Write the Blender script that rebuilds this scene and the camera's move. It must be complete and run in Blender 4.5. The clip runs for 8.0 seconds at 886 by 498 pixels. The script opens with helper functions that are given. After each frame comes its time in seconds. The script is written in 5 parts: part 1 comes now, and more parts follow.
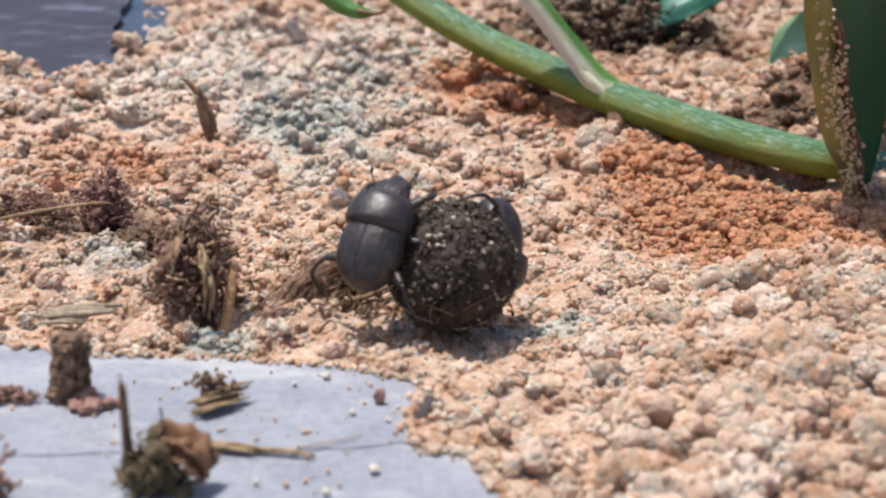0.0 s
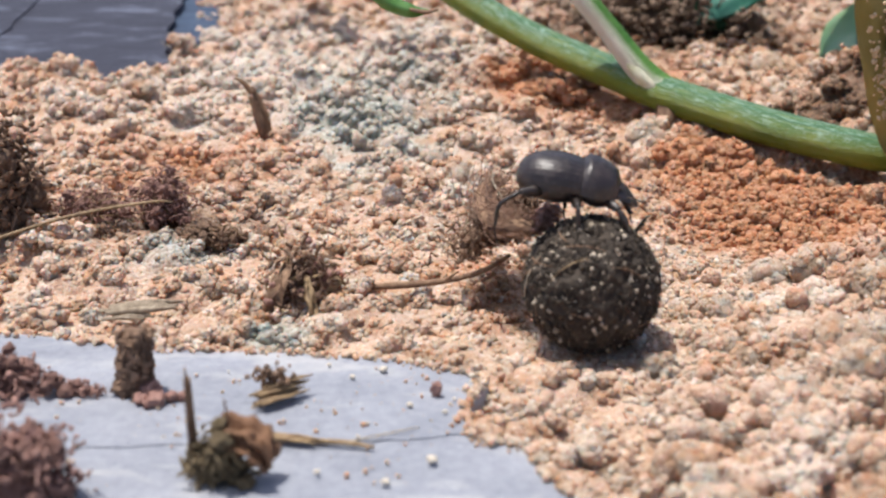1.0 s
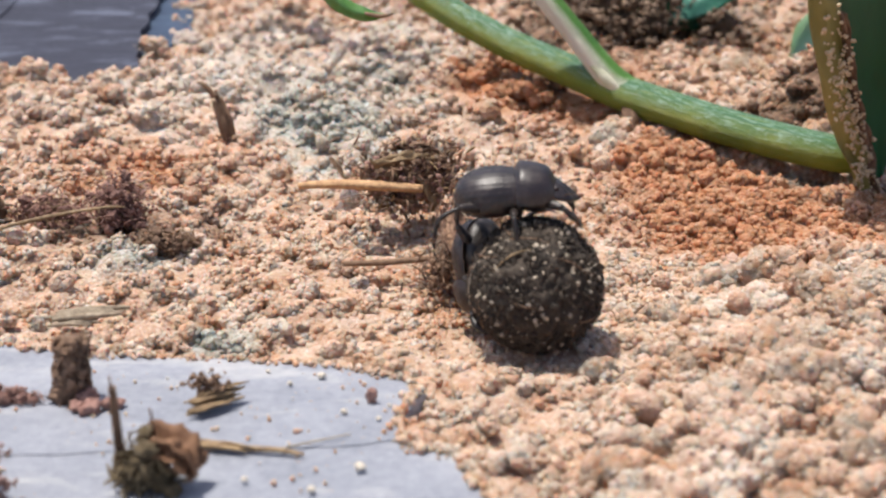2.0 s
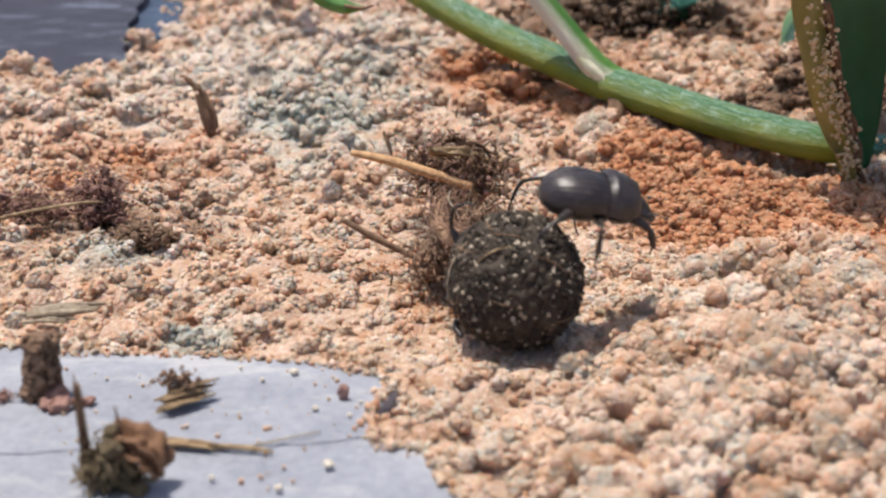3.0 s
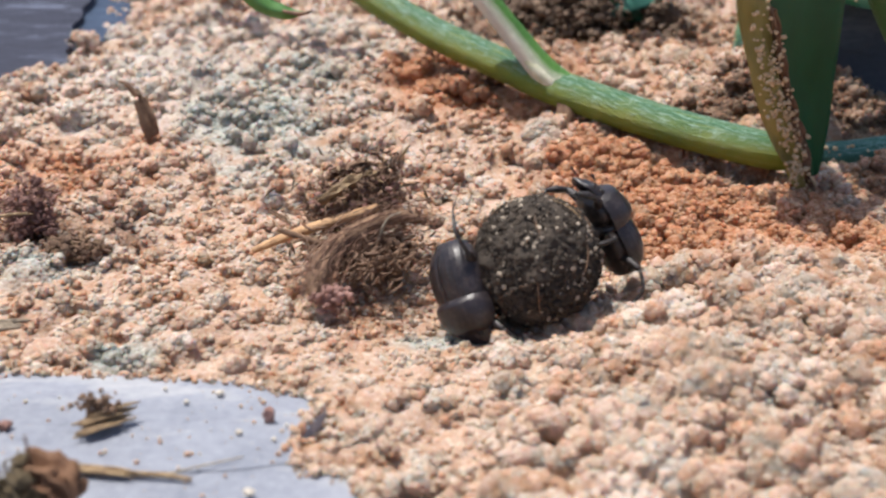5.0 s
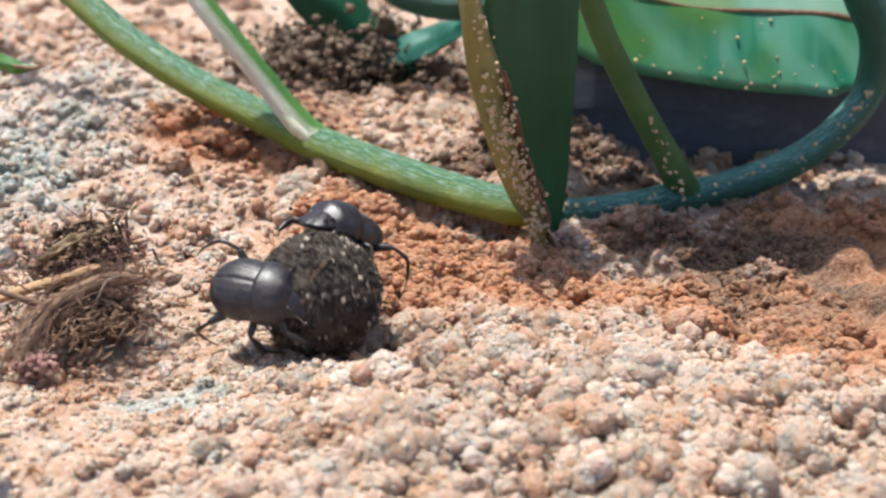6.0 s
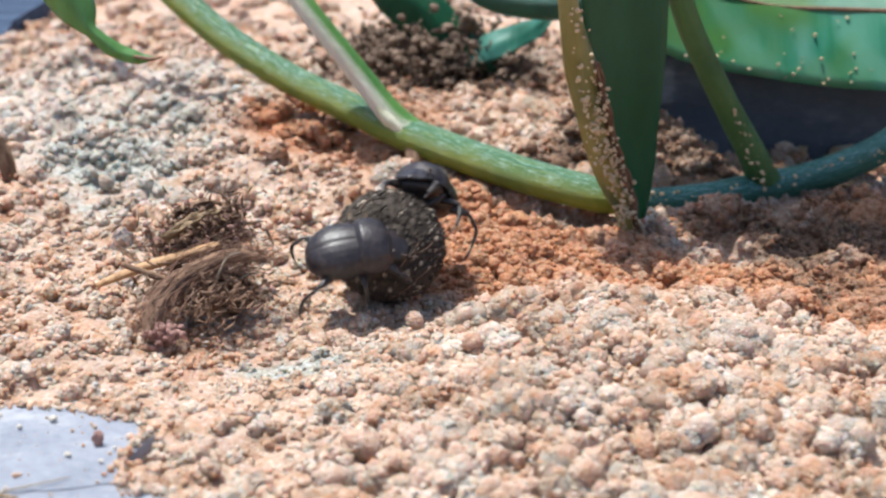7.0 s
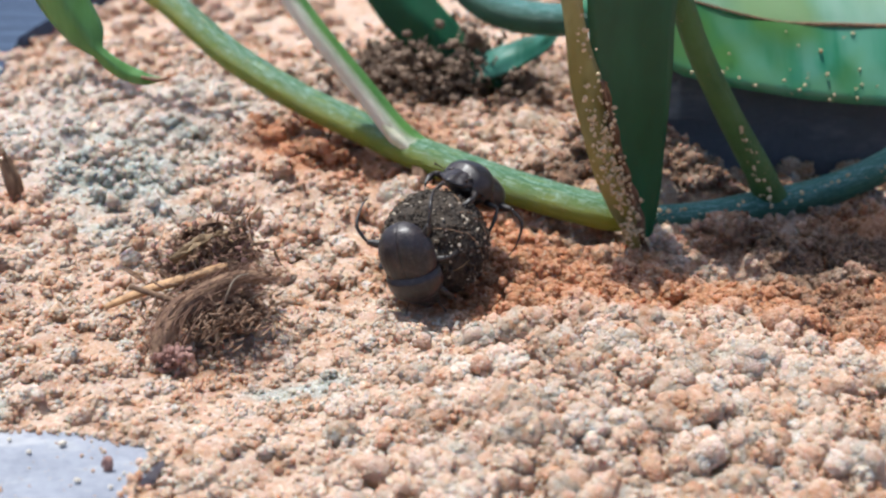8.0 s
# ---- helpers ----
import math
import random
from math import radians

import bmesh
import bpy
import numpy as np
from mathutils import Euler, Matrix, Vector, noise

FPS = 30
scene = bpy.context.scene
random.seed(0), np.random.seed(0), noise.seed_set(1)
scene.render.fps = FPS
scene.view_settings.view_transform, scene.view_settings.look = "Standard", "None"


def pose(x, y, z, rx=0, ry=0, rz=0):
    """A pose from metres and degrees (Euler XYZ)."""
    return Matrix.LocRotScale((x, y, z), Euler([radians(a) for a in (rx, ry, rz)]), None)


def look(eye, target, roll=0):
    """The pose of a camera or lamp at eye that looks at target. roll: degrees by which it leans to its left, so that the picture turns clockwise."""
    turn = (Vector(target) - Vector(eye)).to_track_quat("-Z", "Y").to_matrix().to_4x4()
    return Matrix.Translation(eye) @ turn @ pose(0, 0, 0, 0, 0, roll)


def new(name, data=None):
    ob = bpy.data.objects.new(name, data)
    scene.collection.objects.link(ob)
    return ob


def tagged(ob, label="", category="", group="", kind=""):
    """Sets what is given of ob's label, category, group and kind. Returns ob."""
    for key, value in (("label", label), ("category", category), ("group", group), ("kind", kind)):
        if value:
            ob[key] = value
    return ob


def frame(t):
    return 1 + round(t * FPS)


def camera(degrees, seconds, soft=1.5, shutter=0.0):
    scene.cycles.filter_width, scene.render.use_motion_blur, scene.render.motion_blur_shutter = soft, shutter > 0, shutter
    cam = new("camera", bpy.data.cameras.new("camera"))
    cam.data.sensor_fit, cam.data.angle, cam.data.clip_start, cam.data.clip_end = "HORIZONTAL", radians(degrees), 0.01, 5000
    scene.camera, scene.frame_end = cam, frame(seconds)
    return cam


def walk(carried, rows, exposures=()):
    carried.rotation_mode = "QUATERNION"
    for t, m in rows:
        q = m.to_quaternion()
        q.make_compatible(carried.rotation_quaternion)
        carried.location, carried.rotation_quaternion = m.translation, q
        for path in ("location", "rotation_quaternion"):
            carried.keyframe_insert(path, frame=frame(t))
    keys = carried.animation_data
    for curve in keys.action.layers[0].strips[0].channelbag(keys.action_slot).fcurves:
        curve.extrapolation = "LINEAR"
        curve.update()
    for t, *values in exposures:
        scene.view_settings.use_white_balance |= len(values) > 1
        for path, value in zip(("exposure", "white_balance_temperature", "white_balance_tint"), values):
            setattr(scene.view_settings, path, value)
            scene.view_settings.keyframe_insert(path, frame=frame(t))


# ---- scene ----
U = 0.01  # all modelling below is in centimetres; U turns them into metres

# ---- camera and its walk ----
cam = camera(36.63, 8.0, soft=2.3, shutter=0.3)
cam.data.dof.use_dof, cam.data.dof.focus_distance, cam.data.dof.aperture_fstop = True, 0.222, 28.0
walk(cam, [
    (0, pose(0.00232, -0.15359, 0.07926, 68.851, -0.967, 0.775)),
    (0.5, pose(0.00166, -0.15559, 0.08003, 68.754, -0.495, 1.542)),
    (0.8, pose(0.00037, -0.15616, 0.07960, 68.847, -0.551, 2.006)),
    (1, pose(0.00135, -0.15622, 0.08002, 68.699, 0.115, 2.508)),
    (1.2, pose(0.00037, -0.15680, 0.08045, 68.559, 0.067, 2.561)),
    (1.5, pose(0.00550, -0.15527, 0.08052, 68.596, 0.362, 2.937)),
    (1.7, pose(0.00826, -0.15581, 0.08114, 68.609, 0.405, 2.847)),
    (3, pose(0.01554, -0.15380, 0.08147, 68.065, 0.911, 3.039)),
    (3.5, pose(0.01600, -0.15360, 0.08095, 68.091, 0.755, 2.349)),
    (4, pose(0.01601, -0.15341, 0.08054, 68.216, 0.701, 2.255)),
    (4.2, pose(0.01604, -0.15340, 0.08025, 68.263, 0.673, 2.226)),
    (5.3, pose(0.02836, -0.14580, 0.08382, 67.638, 0.498, 1.476)),
    (5.5, pose(0.03491, -0.14527, 0.08440, 68.425, -0.232, -0.689)),
    (5.7, pose(0.03674, -0.14576, 0.08362, 69.231, -2.521, -2.030)),
    (5.8, pose(0.03811, -0.14562, 0.08397, 69.469, -1.744, -2.922)),
    (6, pose(0.04108, -0.14776, 0.08651, 69.313, -1.630, -3.883)),
    (6.2, pose(0.03896, -0.14917, 0.08417, 70.310, -2.046, -4.211)),
    (6.5, pose(0.03973, -0.15188, 0.08529, 69.806, -1.473, -3.142)),
    (6.7, pose(0.03580, -0.15304, 0.08528, 69.476, -2.259, -2.394)),
    (7, pose(0.03088, -0.15946, 0.08532, 69.768, -1.328, -2.023)),
    (7.5, pose(0.02965, -0.15873, 0.08645, 69.413, -1.109, -1.957)),
    (8, pose(0.03023, -0.15877, 0.08743, 70.072, -1.092, -1.935)),
], exposures=((0.0, 0.30, 6300, 10), (1.7, 0.34, 6450, 10), (3.0, 0.26, 6550, 10), (4.2, 0.28, 6500, 10), (5.5, 0.34, 6150, 9), (6.0, 0.50, 6050, 6), (6.5, 0.58, 5950, 4), (7.2, 0.46, 5950, 7), (8.0, 0.40, 5950, 7)))

# ---- light: clear sky and one high sun ----
SUN_FROM = Vector((-0.24, 0.10, 0.965)).normalized()
world = bpy.data.worlds.new("sky")
scene.world = world
world.use_nodes = True
wn = world.node_tree
sky = wn.nodes.new("ShaderNodeTexSky")
sky.sky_type, sky.sun_disc = "NISHITA", False
sky.air_density, sky.dust_density, sky.ozone_density = 0.7, 3.0, 0.4
sky.sun_elevation = math.asin(SUN_FROM.z)
sky.sun_rotation = math.atan2(SUN_FROM.x, SUN_FROM.y)
wn.nodes["Background"].inputs["Strength"].default_value = 0.132
wn.links.new(sky.outputs["Color"], wn.nodes["Background"].inputs["Color"])
sun = new("sun", bpy.data.lights.new("sun", "SUN"))
sun.data.energy, sun.data.angle, sun.data.color = 3.85, radians(0.6), (1.0, 0.95, 0.87)
sun.matrix_world = look(SUN_FROM, (0, 0, 0))


# ---- materials ----
class Nodes:
    """Small helper to write node materials."""

    def __init__(self, name):
        self.mat = bpy.data.materials.new(name)
        self.mat.use_nodes = True
        self.tree = self.mat.node_tree
        self.bsdf = self.tree.nodes["Principled BSDF"]
        self.coord = self.tree.nodes.new("ShaderNodeTexCoord")

    def node(self, kind, **inputs):
        n = self.tree.nodes.new(kind)
        for key, value in inputs.items():
            self.put(n.inputs[key.replace("_", " ")], value)
        return n

    def put(self, socket, value):
        if isinstance(value, bpy.types.NodeSocket):
            self.tree.links.new(value, socket)
        else:
            socket.default_value = value

    def noise(self, scale, detail=4.0, rough=0.55, stretch=None):
        v = self.coord.outputs["Object"]
        if stretch:
            m = self.node("ShaderNodeMapping", Vector=v, Scale=stretch)
            v = m.outputs["Vector"]
        return self.node("ShaderNodeTexNoise", Vector=v, Scale=scale, Detail=detail, Roughness=rough).outputs["Fac"]

    def ramp(self, fac, stops):
        n = self.node("ShaderNodeValToRGB", Fac=fac)
        e = n.color_ramp.elements
        while len(e) < len(stops):
            e.new(0.5)
        for el, (pos, col) in zip(e, stops):
            el.position, el.color = pos, (*col, 1)
        return n.outputs["Color"]

    def mix(self, fac, a, b, blend="MIX"):
        n = self.tree.nodes.new("ShaderNodeMix")
        n.data_type, n.blend_type = "RGBA", blend
        self.put(n.inputs[0], fac)
        self.put(n.inputs[6], (*a, 1) if isinstance(a, tuple) else a)
        self.put(n.inputs[7], (*b, 1) if isinstance(b, tuple) else b)
        return n.outputs[2]

    def math(self, op, a, b=0.0):
        n = self.tree.nodes.new("ShaderNodeMath")
        n.operation = op
        self.put(n.inputs[0], a)
        self.put(n.inputs[1], b)
        return n.outputs[0]

    def attr(self, name):
        n = self.tree.nodes.new("ShaderNodeAttribute")
        n.attribute_name = name
        return n.outputs["Fac"]

    def island(self):
        return self.tree.nodes.new("ShaderNodeNewGeometry").outputs["Random Per Island"]

    def bump(self, height, strength, distance):
        n = self.node("ShaderNodeBump", Height=height, Strength=strength, Distance=distance)
        self.put(self.bsdf.inputs["Normal"], n.outputs["Normal"])

    def done(self, color, rough=0.8, **more):
        self.put(self.bsdf.inputs["Base Color"], (*color, 1) if isinstance(color, tuple) else color)
        self.put(self.bsdf.inputs["Roughness"], rough)
        for key, value in more.items():
            self.put(self.bsdf.inputs[key.replace("_", " ")], value)
        return self.mat


def sand_material(name, grains):
    n = Nodes(name)
    cells = n.node("ShaderNodeTexVoronoi", Vector=n.coord.outputs["Object"], Scale=1700.0)
    pick = n.island() if grains else n.node("ShaderNodeSeparateColor", Color=cells.outputs["Color"]).outputs[0]
    tint = n.ramp(pick, [(0.0, (0.43, 0.292, 0.215)), (0.15, (0.470, 0.332, 0.252)), (0.6, (0.495, 0.362, 0.283)), (0.88, (0.53, 0.405, 0.325)), (1.0, (0.60, 0.495, 0.415))])
    broad = n.ramp(n.noise(150, 5, 0.68), [(0.37, (0.82, 0.66, 0.53)), (0.49, (0.96, 0.92, 0.89)), (0.6, (1, 1, 1)), (0.7, (1.05, 1.06, 1.06))])
    tint = n.mix(1.0, tint, broad, "MULTIPLY")
    rust = n.ramp(pick, [(0.0, (0.315, 0.142, 0.072)), (0.5, (0.41, 0.198, 0.112)), (1.0, (0.48, 0.275, 0.178))])
    # grey and dark tints below colour real patches and painted shade by the plant
    moss_shade = n.ramp(pick, [(0.0, (0.22, 0.235, 0.21)), (0.6, (0.34, 0.36, 0.325)), (1.0, (0.50, 0.51, 0.47))])
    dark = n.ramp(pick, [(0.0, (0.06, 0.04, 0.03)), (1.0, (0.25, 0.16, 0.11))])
    # paler, greyer sand tint: distance haze put into the colour
    haze_grey = n.ramp(pick, [(0.0, (0.43, 0.36, 0.305)), (0.6, (0.54, 0.475, 0.42)), (1.0, (0.64, 0.58, 0.53))])
    pale = n.ramp(pick, [(0.0, (0.506, 0.378, 0.302)), (0.5, (0.564, 0.440, 0.365)), (1.0, (0.639, 0.548, 0.479))])
    c = n.mix(n.attr("pale"), tint, pale)
    c = n.mix(n.attr("haze_grey"), c, haze_grey)
    c = n.mix(n.attr("rust"), c, rust)
    c = n.mix(n.attr("moss_shade"), c, moss_shade)
    c = n.mix(n.attr("humus_shade"), c, dark)
    c = n.mix(0.10, c, n.ramp(n.noise(2600, 3), [(0.3, (0.5, 0.46, 0.44)), (0.7, (1, 1, 1))]), "MULTIPLY")
    if grains:
        n.bump(n.noise(2600, 4), 0.4, 0.0002)
    else:
        n.bump(n.math("MULTIPLY", cells.outputs["Distance"], -1.0), 0.65, 0.0006)
    return n.done(c, 0.9, Specular_IOR_Level=0.15, Subsurface_Weight=0.65, Subsurface_Radius=(1.0, 0.52, 0.32), Subsurface_Scale=0.0016)


SAND = sand_material("sand_grains", True)
SAND_BED = sand_material("sand_bed", False)


def slate_material(name, low, high, streak, rough, gloss=0.5):
    n = Nodes(name)
    a = n.noise(45, 6, 0.65, (1, 2.2, 1))
    b = n.noise(900, 6, 0.75)
    c = n.mix(0.5, n.ramp(a, [(0.3, low), (0.7, high)]), n.ramp(b, [(0.3, low), (0.72, high)]))
    c = n.mix(n.ramp(n.noise(45, 6, 0.7, (0.8, 2.6, 2.6)), [(0.52, (0, 0, 0)), (0.66, (1, 1, 1))]), c, streak)
    h = n.math("ADD", n.noise(90, 6, 0.6, (0.5, 3, 3)), n.math("MULTIPLY", b, 0.4))
    n.bump(h, 0.55, 0.0007)
    return n.done(c, rough, Specular_IOR_Level=gloss)


SLATE = slate_material("pale_slate", (0.15, 0.165, 0.205), (0.37, 0.385, 0.435), (0.43, 0.43, 0.44), 0.62)
SLATE_DARK = slate_material("dark_slate", (0.012, 0.013, 0.024), (0.045, 0.049, 0.078), (0.12, 0.135, 0.19), 0.7, 0.3)
SLATE_BLUE = slate_material("blue_slate", (0.022, 0.036, 0.068), (0.055, 0.085, 0.145), (0.08, 0.12, 0.19), 0.75, 0.25)
SLATE_CHARCOAL = slate_material("charcoal_slate", (0.03, 0.036, 0.05), (0.075, 0.085, 0.105), (0.10, 0.11, 0.135), 0.6)


def fibre_material(name, low, high, scale=500, rough=0.8, vary=0.6):
    n = Nodes(name)
    c = n.ramp(n.noise(scale, 5, 0.65, (1, 1, 0.4)), [(0.28, low), (0.72, high)])
    c = n.mix(vary, c, n.ramp(n.island(), [(0, (0.45, 0.45, 0.45)), (1, (1, 1, 1))]), "MULTIPLY")
    n.bump(n.noise(scale * 2.5, 4), 0.8, 0.0003)
    return n.done(c, rough)


QUARTZ = fibre_material("pale_quartz_grains", (0.50, 0.42, 0.32), (0.80, 0.72, 0.60), 800, 0.6, 0.3)
BALL_SAND = fibre_material("dusty_quartz_grains", (0.30, 0.24, 0.17), (0.68, 0.58, 0.45), 900, 0.7, 0.5)
STUCK_SAND = fibre_material("stuck_sand_grains", (0.50, 0.37, 0.20), (0.76, 0.61, 0.40), 800, 0.8, 0.25)
DUNG = fibre_material("dung", (0.022, 0.016, 0.012), (0.10, 0.074, 0.052), 520, 0.85)
DUNG_FIBRE = fibre_material("dung_fibres", (0.04, 0.029, 0.020), (0.15, 0.112, 0.078), 700, 0.8, 0.75)
HUMUS = fibre_material("brown_crumbs", (0.09, 0.05, 0.03), (0.42, 0.26, 0.165), 500)
ROOT_SOIL = fibre_material("brown_soil", (0.12, 0.075, 0.05), (0.37, 0.26, 0.18), 400)
OLIVE_CRUMB = fibre_material("olive_brown_crumbs", (0.085, 0.06, 0.03), (0.34, 0.25, 0.135), 500)
PINK_CRUMB = fibre_material("red_brown_crumbs", (0.20, 0.095, 0.075), (0.50, 0.29, 0.235), 500)
BROWN_FIBRE = fibre_material("brown_fibre", (0.13, 0.065, 0.042), (0.38, 0.22, 0.145), 600)
STRAW = fibre_material("straw", (0.15, 0.085, 0.04), (0.50, 0.345, 0.18), 900, 0.6, 0.45)
STRAW_GOLD = fibre_material("golden_straw", (0.36, 0.185, 0.08), (0.68, 0.42, 0.21), 900, 0.6, 0.2)
STRAW_PALE = fibre_material("pale_fibre", (0.34, 0.27, 0.18), (0.60, 0.52, 0.40), 700, 0.6)
CHIP = fibre_material("weathered_wood", (0.22, 0.165, 0.11), (0.48, 0.395, 0.29), 800, 0.8, 0.4)
BARK = fibre_material("twig_bark", (0.13, 0.07, 0.042), (0.40, 0.25, 0.15), 600)


def chitin(name, low, high, rough):
    n = Nodes(name)
    c = n.ramp(n.noise(260, 5), [(0.3, low), (0.75, high)])
    n.bump(n.math("ADD", n.noise(2600, 3), n.noise(700, 5, 0.7)), 0.4, 0.00016)
    c = n.mix(n.ramp(n.noise(800, 6, 0.75), [(0.5, (0, 0, 0)), (0.75, (0.3, 0.3, 0.3))]), c, (0.19, 0.15, 0.13))
    dust = n.ramp(n.noise(900, 4), [(0.35, (rough - 0.09,) * 3), (0.7, (rough + 0.14,) * 3)])
    return n.done(c, dust, Specular_IOR_Level=0.5, Coat_Weight=0.10, Coat_Roughness=0.35)


SHELL = chitin("beetle_shell", (0.011, 0.0085, 0.0095), (0.034, 0.025, 0.027), 0.37)
LIMB = chitin("beetle_limb", (0.010, 0.008, 0.008), (0.032, 0.022, 0.018), 0.40)
FEELER = chitin("beetle_feeler", (0.03, 0.015, 0.01), (0.07, 0.035, 0.02), 0.45)


def leaf_material(name, low, high, rough, vein, aged=None, ribs=0.0):
    n = Nodes(name)
    c = n.ramp(n.noise(120, 5), [(0.3, low), (0.7, high)])
    c = n.mix(n.ramp(n.noise(40, 5, 0.6, (4, 0.5, 0.5)), [(0.40, (0, 0, 0)), (0.68, (0.8, 0.8, 0.8))]), c, vein)
    if ribs:
        turned = n.node("ShaderNodeMapping", Vector=n.coord.outputs["Object"], Rotation=(0, radians(35), 0))
        bands = n.node("ShaderNodeTexWave", Vector=turned.outputs["Vector"], Scale=28.0, Distortion=5.0, Detail=3.0, Detail_Scale=1.2).outputs["Fac"]
        c = n.mix(n.ramp(bands, [(0.35, (0, 0, 0)), (0.95, (ribs, ribs, ribs))]), c, vein)
    if aged:
        c = n.mix(n.ramp(n.noise(26, 4), [(0.46, (0, 0, 0)), (0.62, (0.8, 0.8, 0.8))]), c, aged)
    n.bump(n.noise(900, 4), 0.25, 0.0002)
    return n.done(c, rough, Subsurface_Weight=0.0, Transmission_Weight=0.0, Coat_Weight=0.15, Coat_Roughness=0.2)


def with_translucency(mat, color, amount):
    t = mat.node_tree
    out, bsdf = t.nodes["Material Output"], t.nodes["Principled BSDF"]
    tr = t.nodes.new("ShaderNodeBsdfTranslucent")
    tr.inputs["Color"].default_value = (*color, 1)
    mx = t.nodes.new("ShaderNodeMixShader")
    mx.inputs[0].default_value = amount
    t.links.new(bsdf.outputs[0], mx.inputs[1])
    t.links.new(tr.outputs[0], mx.inputs[2])
    t.links.new(mx.outputs[0], out.inputs["Surface"])
    return mat


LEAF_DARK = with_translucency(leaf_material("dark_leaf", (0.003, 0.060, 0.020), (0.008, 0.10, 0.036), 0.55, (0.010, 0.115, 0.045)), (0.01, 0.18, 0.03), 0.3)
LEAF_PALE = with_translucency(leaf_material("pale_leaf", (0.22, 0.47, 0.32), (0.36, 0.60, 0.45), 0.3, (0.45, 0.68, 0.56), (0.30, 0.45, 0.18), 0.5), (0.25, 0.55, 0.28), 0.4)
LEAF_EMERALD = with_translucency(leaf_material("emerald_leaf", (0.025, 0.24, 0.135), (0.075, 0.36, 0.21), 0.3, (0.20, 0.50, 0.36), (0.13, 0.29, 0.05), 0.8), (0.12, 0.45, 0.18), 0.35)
# dark teal leaf for the back, its shade put into the base colour
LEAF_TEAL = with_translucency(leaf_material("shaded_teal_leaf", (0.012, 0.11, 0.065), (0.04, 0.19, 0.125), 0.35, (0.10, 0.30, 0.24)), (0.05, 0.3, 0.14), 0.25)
LEAF_GREEN = with_translucency(leaf_material("green_leaf", (0.03, 0.12, 0.010), (0.085, 0.21, 0.028), 0.3, (0.2, 0.4, 0.14)), (0.2, 0.45, 0.08), 0.3)
LEAF_DEAD = with_translucency(leaf_material("withered_leaf", (0.20, 0.20, 0.08), (0.37, 0.37, 0.18), 0.6, (0.30, 0.27, 0.10), (0.26, 0.15, 0.07)), (0.5, 0.42, 0.12), 0.3)


def stem_material(name, low, high, stripe, edge, pale=(0.5, 0.62, 0.56), cover=0.15):
    n = Nodes(name)
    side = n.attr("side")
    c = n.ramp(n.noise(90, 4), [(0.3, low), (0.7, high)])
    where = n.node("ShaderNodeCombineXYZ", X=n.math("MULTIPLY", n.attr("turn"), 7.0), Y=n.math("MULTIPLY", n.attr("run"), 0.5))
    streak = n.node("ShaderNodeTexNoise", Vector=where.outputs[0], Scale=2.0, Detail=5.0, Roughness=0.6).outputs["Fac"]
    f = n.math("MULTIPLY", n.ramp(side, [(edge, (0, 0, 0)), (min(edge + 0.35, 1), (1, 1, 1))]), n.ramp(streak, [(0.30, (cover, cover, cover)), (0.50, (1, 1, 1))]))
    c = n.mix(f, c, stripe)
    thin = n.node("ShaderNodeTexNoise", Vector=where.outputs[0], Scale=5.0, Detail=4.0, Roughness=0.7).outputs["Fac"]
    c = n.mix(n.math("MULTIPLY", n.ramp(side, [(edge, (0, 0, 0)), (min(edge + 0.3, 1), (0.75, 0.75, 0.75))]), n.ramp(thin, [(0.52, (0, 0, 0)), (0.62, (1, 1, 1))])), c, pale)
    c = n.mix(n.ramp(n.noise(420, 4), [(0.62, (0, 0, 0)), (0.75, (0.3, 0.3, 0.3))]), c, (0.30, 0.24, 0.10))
    # pale scaly flecks on one side, which also paint the sky's sheen as colour
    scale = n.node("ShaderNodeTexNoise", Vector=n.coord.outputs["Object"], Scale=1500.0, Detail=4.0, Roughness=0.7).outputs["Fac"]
    sheen_fleck = n.math("MULTIPLY", n.ramp(side, [(edge - 0.05, (0, 0, 0)), (min(edge + 0.25, 1), (0.5, 0.5, 0.5))]), n.ramp(n.math("MULTIPLY", scale, n.math("ADD", thin, 0.5)), [(0.54, (0, 0, 0)), (0.66, (1, 1, 1))]))
    c = n.mix(sheen_fleck, c, pale)
    n.bump(n.math("ADD", n.math("ADD", streak, thin), n.math("MULTIPLY", scale, 0.7)), 0.8, 0.0007)
    return n.done(c, n.ramp(n.noise(300, 4), [(0.3, (0.38,) * 3), (0.7, (0.6,) * 3)]), Coat_Weight=0.06, Coat_Roughness=0.3)


STEM = stem_material("green_stem", (0.14, 0.205, 0.010), (0.27, 0.295, 0.022), (0.035, 0.135, 0.045), 0.55, (0.34, 0.50, 0.42))
STEM_PALE = stem_material("pale_stem", (0.05, 0.19, 0.02), (0.11, 0.28, 0.045), (0.80, 0.76, 0.64), 0.55, (0.84, 0.80, 0.70), 0.85)
STEM_CREAM = fibre_material("cream_stem_scar", (0.42, 0.47, 0.24), (0.80, 0.76, 0.62), 420, 0.55, 0.1)
# darker olive and teal copies of the green stem, with shade in their colour
STEM_SHADED_OLIVE = stem_material("shaded_olive_stem", (0.045, 0.13, 0.030), (0.085, 0.19, 0.05), (0.045, 0.17, 0.055), 0.6, (0.06, 0.19, 0.07))
STEM_SHADED_TEAL = stem_material("shaded_teal_stem", (0.012, 0.075, 0.045), (0.03, 0.13, 0.075), (0.05, 0.19, 0.17), 0.55, (0.26, 0.46, 0.46))


